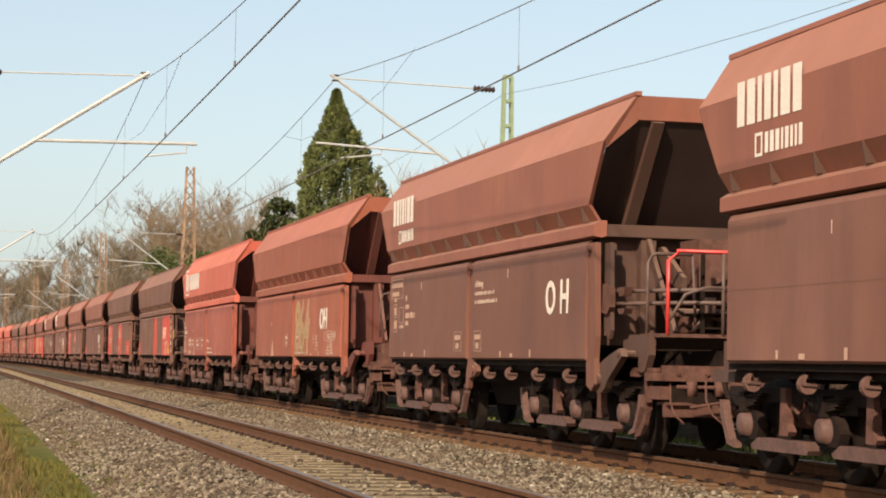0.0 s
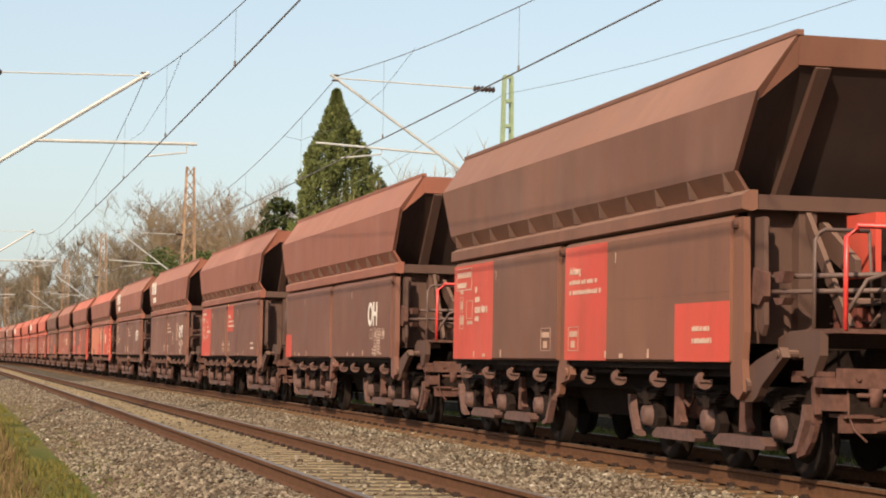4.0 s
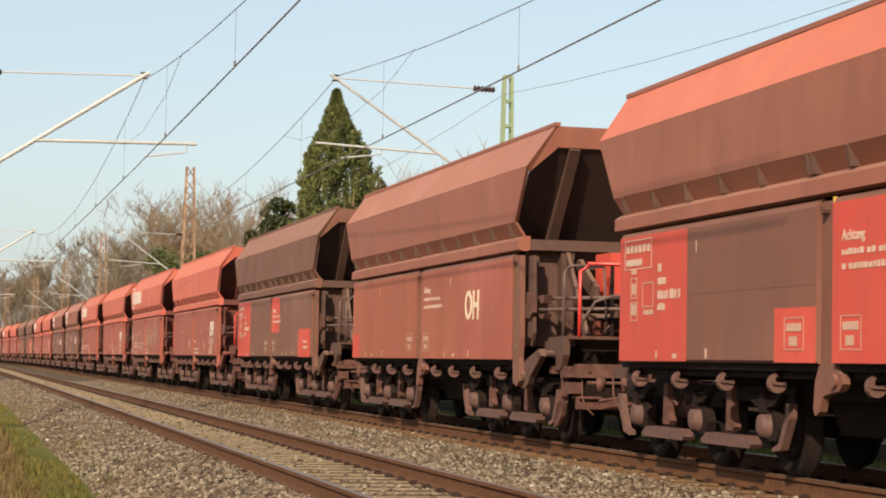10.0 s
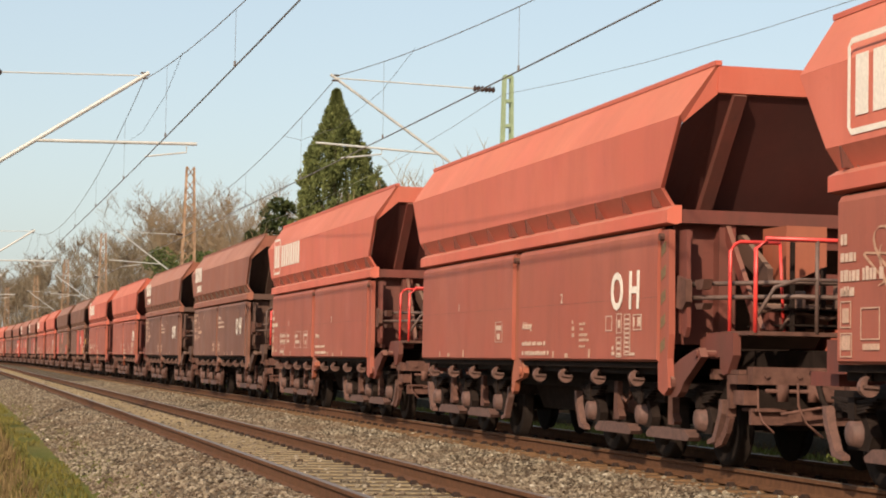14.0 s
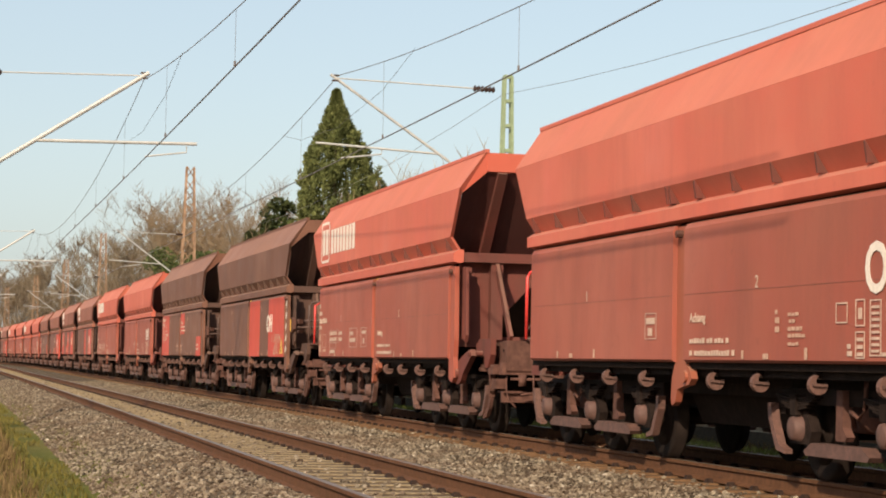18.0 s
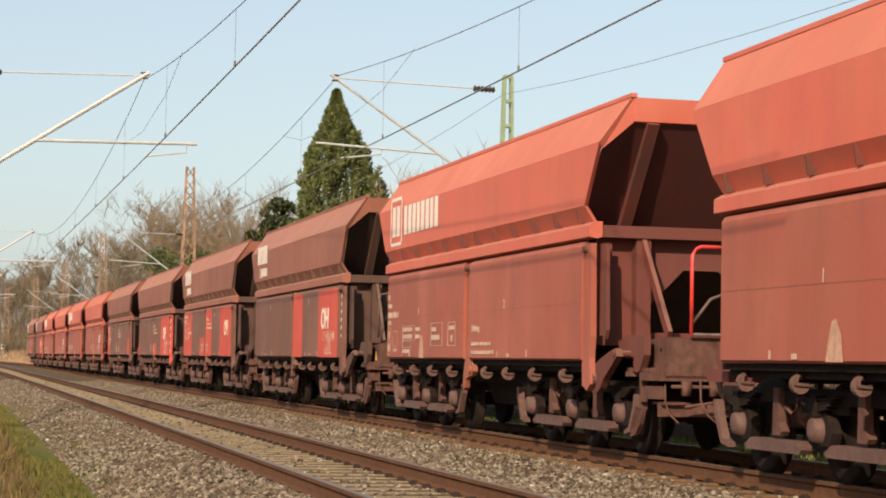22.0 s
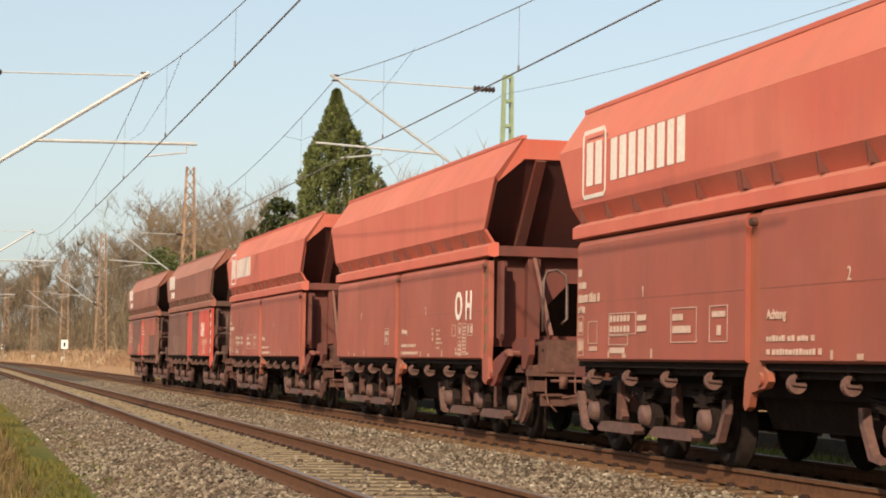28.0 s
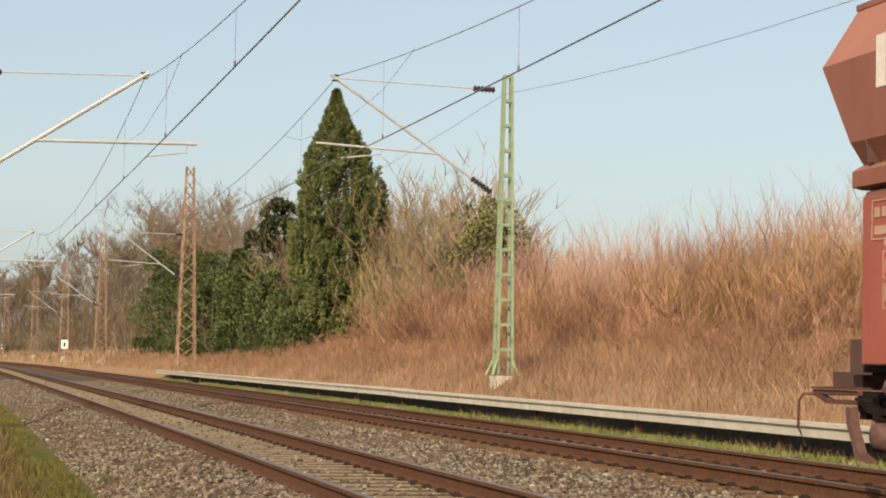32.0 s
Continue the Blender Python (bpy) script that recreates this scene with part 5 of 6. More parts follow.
        if front_end and ("hoop" not in extras or "both" in extras):
            tail = "_short" if e == "H" else ""
            put("cross_handrail", "cross_handrail" + tail, M["rail_grey" if "dark_rail" in extras else "rail_red"], w, m, "tubular handrail" if "dark_rail" in extras else "red painted tubular handrail")
            put("handrail_post", "handrail_post" + tail, M["rail_grey"], w, m)
    # bogies
    for cx, m in ((3.9, pose(3.9, 0, 0)), (-3.9, pose(-3.9, 0, 0))):
        bg_ = put("bogie", "bogie_frame", M["dark"], w, m)
        for dx in (-1.8, 0.0, 1.8):
            put("wheelset", "wheelset", M["wheel"], bg_, pose(dx, 0, 0))
            put("axle_box", "axle_box", M["boss"], bg_, pose(dx, 0, 0))
            put("axle_box_housing", "axle_box_housing", M["dark"], bg_, pose(dx, 0, 0))
            put("leaf_spring", "leaf_spring", M["dark"], bg_, pose(dx, 0, 0))
        for dx in (-0.9, 0.9):
            put("tie_plate", "tie_plate", M["boss"], bg_, pose(dx, 0, 0))
            put("tie_plate", "tie_plate", M["hook"], bg_, pose(dx, 2.14, 0))
            put("guide_strut", "guide_strut", M["under"], bg_, pose(dx, 0, 0))
        put("end_strut", "end_strut", M["hook"], bg_)
        put("end_strut", "end_strut", M["hook"], bg_, pose(0, -2.12, 0, 0, 0, 180))
        put("brake_cylinder", "brake_cylinder", M["under"], bg_, pose(-0.9, 0, 0))
    put("discharge_chute", "discharge_chute", M["dark"], w)
    return w


LO, HI = 1.072, 2.405
OH_W, OH_S = ("letters_oh", "white", 3.52, 1.64), ("letters_o_h", "white", 3.78, 1.64)
OH_C = ("letters_oh", "cream", 4.05, 1.64)
OH_B = ("letters_o_h", "white", 3.88, 1.64)
P_RBR = [("f", 0, 0.22, LO, HI, "patch"), ("f", 0.58, 0.97, LO, HI, "patch")]
P_LEFT = [("r", 0, 0.41, LO, HI, "patch")]
# from the tail forward: paint, leading end, owner's mark, letters, patches, extras
SPECS = [
    ("brown", "P", "a", None, [("r", 0, 0.34, LO, HI, "red_door")] + [("r", 0.80, 1.0, LO, 1.50, "patch"), ("f", 0, 0.20, LO, HI, "patch"), ("f", 0.55, 0.97, 1.80, HI, "red_door"), ("f", 0.20, 0.55, LO, HI, "rust_red")], ("worn", "yellow", "thin_scrawl", "red_gear", "tail")),
    ("brown", "P", "a", OH_W, [("f", 0, 0.22, LO, HI, "patch"), ("f", 0.55, 1.0, LO, HI, "patch")], ("bare", "hz_white", "symbols", "thin_scrawl", "red_gear", "red_arm")),
    ("red", "H", "b", None, [], ()),
    ("red", "H", None, OH_B, [], ("bare", "symbols", "hz_yellow", "hoop")),
    ("red", "P", "b", None, [], ()),
    ("red", "P", None, ("letters_oh", "white", 4.0, 1.64), [], ("bare", "symbols")),
    ("brown", "H", None, None, [("r", 0, 0.22, LO, HI, "patch"), ("f", 0.85, 1.0, LO, 1.75, "patch")], ()),
    ("brown", "H", None, OH_W, [("r", 0, 0.09, LO, 1.5, "patch"), ("f", 0.48, 1.0, LO, HI, "patch"), ("f", 0, 0.20, LO, 1.5, "patch")], ("symbols", "hz_white", "red_arm", "no_table", "hoop", "both")),
    ("brown", "H", "a", OH_C, [("r", 0, 0.40, LO, HI, "patch"), ("r", 0.80, 1.0, LO, 1.60, "patch"), ("f", 0, 0.24, LO, HI, "patch"), ("f", 0.58, 1.0, LO, HI, "patch")], ("yellow",)),
    ("brown", "H", "a", OH_W, P_RBR, ("bare", "symbols", "ticks", "hoop", "both", "yellow")),
    ("red", "H", "b", None, [], ("blotch",)),
    ("red", "H", None, OH_B, [], ("bare", "symbols", "hoop", "blotch")),
    ("umber", "P", None, None, P_LEFT + [("f", 0, 0.20, 1.75, HI, "patch"), ("f", 0.80, 1.0, LO, 1.65, "patch")], ("yellow", "corner", "red_gear")),
    ("umber", "P", None, ("letters_oh", "white", 2.95, 1.64), [("f", 0, 0.32, LO, HI, "patch"), ("f", 0.58, 1.0, LO, HI, "patch")], ("bare", "symbols", "hz_white", "yellow", "triangle", "red_gear")),
    ("red", "H", "b", None, [], ("yellow",)),
    ("red", "H", None, ("letters_oh", "white", 4.25, 1.64), [], ("bare", "symbols", "hz_yellow", "hoop")),
    ("brown", "P", "a", OH_S, [], ("worn",)),
    ("brown", "P", "a", OH_S, [], ("worn",)),
    ("red", "P", "b", None, [], ()),
    ("red", "P", None, OH_B, [], ("bare", "symbols", "hz_yellow")),
    ("red", "P", "b", None, [], ("graffiti", "blotch")),
    ("red", "P", None, ("letters_oh", "white", 4.05, 1.64), [], ("bare", "symbols", "hz_yellow")),
    ("umber", "P", None, None, P_LEFT + [("f", 0, 0.21, 1.62, HI, "patch"), ("f", 0.70, 0.97, LO, 1.66, "patch")], ("corner", "dark_rail", "grey_rail")),
    ("brown", "P", None, ("letters_oh", "cream", 2.9, 1.64), [("r", 0, 1.0, LO, HI, "rust_red"), ("r", 0, 0.12, LO, 1.50, "patch"), ("f", 0, 0.45, LO, HI, "rust_red"), ("f", 0.45, 1.0, LO, HI, "red_door")], ("no_table", "hz_yellow", "red_gear")),
    ("brown", "P", None, None, [("r", 0, 0.40, LO, HI, "patch"), ("r", 0.83, 1.0, LO, 1.55, "patch"), ("f", 0, 0.22, LO, HI, "patch"), ("f", 0.22, 0.88, LO, HI, "mottled"), ("f", 0.88, 1.0, LO, 2.2, "rust_red")], ("red_gear", "red_arm", "red_roof", "yellow")),
    ("brown", "P", None, ("letters_oh", "cream", 3.2, 1.62), [("r", 0, 1.0, LO, HI, "salmon"), ("r", 0.28, 0.42, LO, 1.36, "dark_patch"), ("r", 0.80, 1.0, LO, 1.60, "patch"), ("f", 0, 0.26, LO, HI, "salmon"), ("f", 0.26, 0.42, LO, HI, "dark_patch"), ("f", 0.42, 0.52, LO, HI, "salmon"), ("f", 0.54, 1.0, LO, HI, "patch"), ("f", 0.02, 0.2, LO, 1.6, "patch")],
     ("hz_white", "red_gear", "triangle", "red_arm", "no_table", "red_roof")),
    ("brown", "P", "a", OH_S, [], ("worn",)),
    ("brown", "P", "a", OH_S, [], ("no_table", "symbols", "columns")),
    ("brown", "H", None, None, [("r", 0, 0.38, LO, HI, "patch")] + [("f", 0, 0.20, 1.72, HI, "patch")], ("corner", "yellow", "hoop", "both")),
    ("brown", "P", None, OH_W, [("r", 0, 0.14, LO, 1.55, "patch")], ("bare", "symbols", "grey_rail")),
    ("umber", "P", None, None, [("r", 0, 0.42, LO, HI, "patch"), ("f", 0, 0.30, LO, HI, "patch"), ("f", 0.72, 1.0, LO, 1.65, "patch")], ("corner", "red_gear")),
    ("umber", "P", None, ("letters_o_h", "cream", 3.3, 1.64), [("r", 0, 0.10, LO, 1.55, "patch"), ("f", 0, 0.22, LO, HI, "patch"), ("f", 0.55, 1.0, LO, HI, "patch")], ("bare", "symbols", "hz_white", "yellow", "triangle", "red_gear")),
    ("red", "H", "b", None, [], ("blotch",)),
    ("rust_red", "H", None, ("letters_oh", "white", 3.2, 1.64), [], ("bare", "symbols", "scrawl864", "blotch", "hoop")),
    ("brown", "P", "a", OH_S, [], ("worn",)),
    ("brown", "P", "a", OH_S, [], ("bare",)),
]


# ================= trees and scrub =================
def grow(rng, base, height, spread, levels, r0, lean=Vector((0, 0, 0)), up=0.55, kids=(3, 5), thin=0.006):
    """Limbs of a bare tree: lists of (points, radii) by level."""
    limbs = []

    def limb(p, d, length, r, lev):
        pts, rad = [p], [r]
        n = 4 if lev < 2 else 3
        for k in range(n):
            d = (d + Vector((rng.gauss(0, 0.14), rng.gauss(0, 0.14), rng.gauss(0.05, 0.08)))).normalized()
            p = p + d * (length / n)
            pts.append(p)
            rad.append(max(thin * 0.55, r * (1 - 0.72 * (k + 1) / n)))
        limbs.append((lev, pts, rad))
        if lev < levels:
            for _ in range(rng.randint(*kids) + (2 if lev == 0 else 0)):
                f = rng.uniform(0.3 if lev == 0 else 0.15, 1.0)
                i = min(n - 1, int(f * n))
                q = pts[i].lerp(pts[i + 1], f * n - i)
                a = rng.uniform(0, 6.28)
                e = (d * up + Vector((math.cos(a), math.sin(a), rng.uniform(0.15, 0.7))) * spread).normalized()
                limb(q, e, length * rng.uniform(0.42, 0.68), max(thin, rad[i] * 0.55), lev + 1)
    limb(base, (Vector((0, 0, 1)) + lean).normalized(), height * 0.55, r0, 0)
    return limbs


def limbs_mesh(limbs, lo, hi, n, name):
    vv, ff = [], []
    for lev, pts, rad in limbs:
        if not lo <= lev <= hi:
            continue
        prev = None
        for p, r in zip(pts, rad):
            b = len(vv)
            for k in range(n):
                a = 6.2832 * k / n
                vv.append((p.x + math.cos(a) * r, p.y + math.sin(a) * r, p.z + math.sin(a * 2 + 1) * r * 0.4))
            if prev is not None:
                for k in range(n):
                    ff.append((prev + k, prev + (k + 1) % n, b + (k + 1) % n, b + k))
            prev = b
    me = bpy.data.meshes.new(name)
    me.from_pydata(vv, [], ff)
    return me


def shrub_shapes(seed, count, height, spread, levels, kids, thin, stems=1, lean=0.5):
    """Some ready-made leafless shrubs: points and faces of each."""
    rng = random.Random(seed)
    out = []
    for _ in range(count):
        limbs = []
        for _k in range(stems):
            a = rng.uniform(0, 6.28)
            base = Vector((math.cos(a), math.sin(a), 0)) * rng.uniform(0, 0.12 * height)
            limbs += grow(rng, base, height * rng.uniform(0.7, 1.15), spread, levels, thin * 1.8, Vector((math.cos(a), math.sin(a), 0)) * rng.uniform(0.1, lean), 0.7, kids, thin)
        out.append(spiky(limbs))
    return out


def spiky(limbs, fat=1.12):
    """Thin three-sided twigs that end in a point."""
    vv, ff = [], []
    for lev, pts, rad in limbs:
        ks = (0, 2) if lev < 2 else (0,)
        b = len(vv)
        for k in ks:
            for j in range(3):
                a = 2.0944 * j
                r = rad[k] * fat
                vv.append(Vector((pts[k].x + math.cos(a) * r, pts[k].y + math.sin(a) * r, pts[k].z + math.sin(a * 2 + 1) * r * 0.4)))
        vv.append(pts[-1])
        n = len(ks)
        for q in range(n - 1):
            for j in range(3):
                ff.append((b + 3 * q + j, b + 3 * q + (j + 1) % 3, b + 3 * q + 3 + (j + 1) % 3, b + 3 * q + 3 + j))
        for j in range(3):
            ff.append((b + 3 * n - 3 + j, b + 3 * n - 3 + (j + 1) % 3, b + 3 * n))
    return vv, ff


def shrub_piece(shapes, lo, hi):
    def piece(rng, p):
        vv, ff = shapes[int(rng.random() * len(shapes))]
        k, a = rng.uniform(lo, hi), rng.uniform(0, 6.28)
        c, s_ = math.cos(a) * k, math.sin(a) * k
        z = k * rng.uniform(0.8, 1.15)
        return [(p.x + v.x * c - v.y * s_, p.y + v.x * s_ + v.y * c, p.z + v.z * z) for v in vv], ff
    return piece


def bare_tree(s, o, height, seed, label, twig="twig", levels=4, kids=(3, 5), r0=0.2):
    rng = random.Random(seed)
    z = ground_height(s, o)
    t = thing("bare_tree", on_line(s, o, z - 0.2), label, "tree", "bare trees")
    limbs = grow(rng, Vector((0, 0, 0)), height, 0.75, levels, r0, kids=kids, thin=max(0.008, s * 0.000085))
    put_mesh("trunk", limbs_mesh(limbs, 0, 1, 6, "trunk"), M["bark"], t)
    me = bpy.data.meshes.new("crown")
    vv, ff = spiky([l for l in limbs if l[0] > 1], 1.5)
    me.from_pydata(vv, [], ff)
    put_mesh("crown", me, M[twig], t, "leafless grey-brown twigs")


def leaf_crown(name, rng, n, place, size, flat, material, parent, hang=0.0):
    """A crown of many small folded leaves or sprays."""
    vv, ff = [], []
    for _ in range(n):
        p, out = place(rng)
        d = (out + Vector((rng.gauss(0, 0.5), rng.gauss(0, 0.5), rng.gauss(-hang, 0.4)))).normalized()
        u = d.cross(Vector((rng.gauss(0, 1), rng.gauss(0, 1), rng.gauss(0, 1)))).normalized()
        l, w = size * rng.uniform(0.6, 1.3), size * flat * rng.uniform(0.7, 1.2)
        up = u.cross(d) * (w * 0.35)
        b = len(vv)
        for q in (p, p + d * l * 0.45 + u * w + up, p + d * l, p + d * l * 0.45 - u * w + up):
            vv.append(tuple(q))
        ff += [(b, b + 1, b + 2), (b, b + 2, b + 3)]
    me = bpy.data.meshes.new(name)
    me.from_pydata(vv, [], ff)
    return put_mesh(name, me, material, parent)


def cypress_tree(s, o, height, radius, seed, label):
    rng = random.Random(seed)
    z = ground_height(s, o)
    t = thing("cypress", on_line(s, o, z - 0.3), label, "tree")
    bm = bmesh.new()
    rings(bm, [(0, 0, 0), (0.05, 0, height * 0.5), (0, 0.05, height * 0.96)], [0.22, 0.12, 0.02], 8)
    part("trunk", bm, M["bark"], t)
    knots = ((0.0, 0.55), (0.1, 0.62), (0.27, 0.80), (0.43, 0.95), (0.53, 1.0), (0.68, 0.84), (0.795, 0.57), (0.91, 0.24), (0.97, 0.07), (1.0, 0.02))

    def outline(f):
        for (a, ra), (b, rb) in zip(knots, knots[1:]):
            if a <= f <= b:
                return ra + (rb - ra) * (f - a) / (b - a)
        return 0.04

    bulge = lambda f: 0.28 * math.exp(-((f - 0.48) / 0.26) ** 2)
    shoots = []
    for k in range(900):          # upright plumes that break up the outline
        h = 0.95 * (1 - math.sqrt(rng.uniform(0.0, 1.0))) if rng.random() < 0.5 else rng.uniform(0.0, 0.95)
        a = rng.uniform(0, 6.28)
        l = rng.uniform(0.03, 0.075) * (1.15 - 0.4 * h)
        rr = radius * outline(min(1.0, h + l * 0.8)) * rng.uniform(0.72, 1.10)
        shoots.append((Vector((math.cos(a) * rr, math.sin(a) * rr + bulge(h), h * height)), l * height, rng.uniform(0.06, 0.15) * (1.1 - 0.5 * h)))

    def place(r):
        if r.random() < 0.72:
            c, l, w = shoots[int(r.random() * len(shoots))]
            f = r.random()
            a = r.uniform(0, 6.28)
            q = w * min(1.0, 0.4 + 2 * f) * (1 - f) ** 0.7 * r.uniform(0.6, 1.0)
            return c + Vector((math.cos(a) * q, math.sin(a) * q, f * l)), Vector((math.cos(a), math.sin(a), 1.1))
        f = r.random()
        a = r.uniform(0, 6.28)
        rr = radius * outline(f) * r.uniform(0.60, 0.84)
        return Vector((math.cos(a) * rr, math.sin(a) * rr + bulge(f), 0.15 + f * height)), Vector((math.cos(a), math.sin(a), 0.8))
    leaf_crown("crown", rng, 86000, place, 0.19, 0.20, M["cypress"], t)


def evergreen_bush(s, o, w, d, h, seed, label, material="laurel", n=9000, size=0.20, rough=1.0, name="evergreen_bush", base=0.0):
    rng = random.Random(seed)
    z = ground_height(s, o) + base
    t = thing(name, on_line(s, o, z - 0.15), label, "bush" if h < 7 else "tree", "evergreens along the bank")
    bm = bmesh.new()
    for k in range(3):
        a = k * 2.1
        rings(bm, [(math.cos(a) * 0.2, math.sin(a) * 0.2, -0.1), (math.cos(a) * w * 0.2, math.sin(a) * d * 0.2, h * 0.6)], [0.09, 0.03], 6)
    part("stem", bm, M["bark"], t)
    clumps = []
    open_crown = rough > 2
    for k in range(26 if open_crown else 30):
        a, f = rng.uniform(0, 6.28), rng.uniform(0.3, 0.98) if open_crown else rng.random() ** 0.9
        prof = (1 - max(0.0, (f - 0.35) / 0.65) ** 2.4) ** 0.5 * (0.80 + 0.20 * min(1, f * 4))
        q = prof * (rng.uniform(0.25, 1.0) if open_crown else rng.uniform(0.55, 0.95))
        rc = rng.uniform(0.30, 0.62) if open_crown else rng.uniform(0.34, 0.80) * (0.7 + 0.05 * h)
        clumps.append((Vector((math.cos(a) * w / 2 * q, math.sin(a) * d / 2 * q, max(rc * 0.7, f * h - rc * 0.6))), rc))

    def place(r):
        """On rounded clumps that make up a dome, with some leaves further in."""
        c, rc = clumps[int(r.random() * len(clumps))]
        z, a = r.uniform(-0.75, 1.0), r.uniform(0, 6.28)
        k = math.sqrt(1 - z * z)
        out = Vector((math.cos(a) * k, math.sin(a) * k, z * (0.6 if open_crown else 0.95)))
        return c + out * rc * (r.uniform(0.88, 1.06) if r.random() < 0.8 else r.uniform(0.4, 0.88)), out + Vector((0, 0, 0.3))
    leaf_crown("crown", rng, n, place, size, 0.33, M[material], t, 0.15)


# ================= build the place =================
build_ground()
build_track("track_1", 0.0, "far railway track with rusty rails on dusty concrete sleepers", 420)
build_track("track_2", NEAR, "near railway track with worn rails on dusty concrete sleepers", 420)
build_trough()

# masts: the near one is green, the others rusty
MASTS = [(46.3, -3.85, 0.70, 7.72), (106.0, -3.5, 0.30, 11.05), (166.0, -3.6, 0.55, 11.1), (210.0, -3.6, 0.8, 10.9), (253.0, -3.6, 0.9, 10.8), (300.0, -3.6, 0.9, 10.8)]
lattice_mast("catenary_mast", *MASTS[0], 0.36, 0.17, M["mast_green"], "pale green lattice mast on a concrete footing on the bank", False)
for k, (s, o, z0, z1) in enumerate(MASTS[1:]):
    lattice_mast("catenary_mast", s, o, z0, z1, 0.95, 0.38, M["mast_rust"], "tall rusty lattice mast beside the cable trough", True)
lattice_mast("catenary_mast", 46.0, NEAR + 3.9, -0.5, 7.6, 0.56, 0.34, M["mast_green"], "pale green lattice mast beside the near track", False)
for s in (106.0, 166.0, 210.0):
    lattice_mast("catenary_mast", s, NEAR + 3.9, -0.5, 7.6, 0.56, 0.34, M["mast_green"], "pale green lattice mast beside the near track", False)

SUP = [-14.0, 47.3, 106.0, 166.0, 210.0, 253.0, 300.0]
FAR_O = lambda s: 0.0
NEAR_O = lambda s: NEAR
wire_run(FAR_O, 7.68, SUP, 1.33, 16.0, 300.0, "contact wire, carrier wire and droppers over the far track", 5.65)
wire_run(NEAR_O, 7.34, SUP, 1.30, 14.0, 300.0, "contact wire, carrier wire and droppers over the near track", 5.47)
for k, s in enumerate(SUP[1:5]):
    om = MASTS[k][1]
    cantilever(s - (0.6 if k == 0 else 0), om, 0.30, 5.02, 7.45, 5.65, 7.48, 0.60, -0.95, "grey tubular bracket with dark insulators on the mast", 0.0)
    cantilever(s - 0.8, NEAR + 3.9, NEAR - 0.05, 4.95, 7.22, 5.47, 7.27, NEAR - 1.15, NEAR - 0.92, "grey tubular bracket with dark insulators on the mast", NEAR, 0.05)
feeder = thing("feeder_wire", pose(0, 0, 0), "thin feeder wire strung along the mast tops", "wire")
for a, b, za, zb in ((-14.0, 46.3, 7.3, 7.3), (46.3, 106.0, 7.3, 7.4), (106.0, 166.0, 7.4, 7.5)):
    bm = bmesh.new()
    tube(bm, [at(a + (b - a) * k / 12, -3.75, za + (zb - za) * k / 12 - 3.2 * (k / 12) * (1 - k / 12) * (1.5 if a < 10 else 1)) for k in range(13)], 0.0055, 5)
    part("wire_span", bm, M["wire"], feeder)


def sign_plate(s, o, z, w, h, label):
    t = thing("track_sign", on_line(s, o, ground_height(s, o)), label, "sign")
    bm = bmesh.new()
    tube(bm, [(0, 0, -0.2), (0, 0, z)], 0.03, 6)
    part("post", bm, M["galv"], t)
    bm = bmesh.new()
    hexa(bm, 0.035, 0.06, -w / 2, w / 2, z - h, z)
    soften(bm, 0.006)
    part("plate", bm, M["sign"], t)
    bm = bmesh.new()
    hexa(bm, 0.061, 0.064, -w * 0.15, w * 0.15, z - h * 0.75, z - h * 0.3)
    part("mark", bm, M["dark"], t)


sign_plate(205.0, -3.3, 2.3, 0.65, 0.9, "white sign plate on a post beside the track")
sign_plate(300.0, -3.3, 2.2, 0.6, 0.7, "white sign plate on a post beside the track")

# ballast stones and grasses
scatter("ballast_stones", 92000, ballast_place, stone_piece, M["stone"], "loose grey-brown ballast stones round the tracks", "ballast", 3)


def bank_place(lo, hi, s0, s1, p=1.3):
    def place(rng):
        s, o = s0 + (s1 - s0) * rng.random() ** p, rng.uniform(lo, hi)
        return at(s, o, ground_height(s, o))
    return place


scatter("dry_grass", 90000, bank_place(-10.0, -3.25, 22, 165, 1.5), blade_piece(0.12, 0.42, 0.006, 1.4), M["dry"], "dry tan grass on the railway bank", "grass", 5)
scatter("far_dry_grass", 9000, bank_place(-9.0, -3.1, 160, 330, 1.0), blade_piece(0.25, 0.6, 0.04, 0.8), M["straw"], "dry tan grass along the far bank", "grass", 6)
def strip_place(rng):
    s, o = rng.uniform(20, 106), rng.uniform(-2.55, -1.8)
    if o < -2.36 and rng.random() > (s - 36) / 30:
        return None
    if noise.noise(Vector((s * 0.16, o * 1.5, 8))) < -0.16:
        return None
    return at(s, o, ground_height(s, o))


scatter("green_grass", 24000, strip_place, blade_piece(0.02, 0.11, 0.009, 0.9), M["green"], "fresh green grass strip beside the ballast", "grass", 7)
scatter("trough_weeds", 2600, bank_place(-2.62, -2.2, 16, 44, 1.8), blade_piece(0.04, 0.20, 0.004, 1.2), M["sedge"], "dry weeds in front of the cable trough", "weeds", 8)


def verge_place(rng):
    s, o = 16 + 50 * rng.random() ** 1.3, rng.uniform(6.3, 11.0)
    if o < 7.0 and (noise.noise(Vector((s * 0.7, o * 1.6, 2))) < 0.05 + (7.0 - o) * 0.7 or rng.random() < 0.4):
        return None
    if noise.noise(Vector((s * 0.4, o * 1.2, 5))) < -0.25 and o < 7.3:
        return None
    return at(s, o, ground_height(s, o))


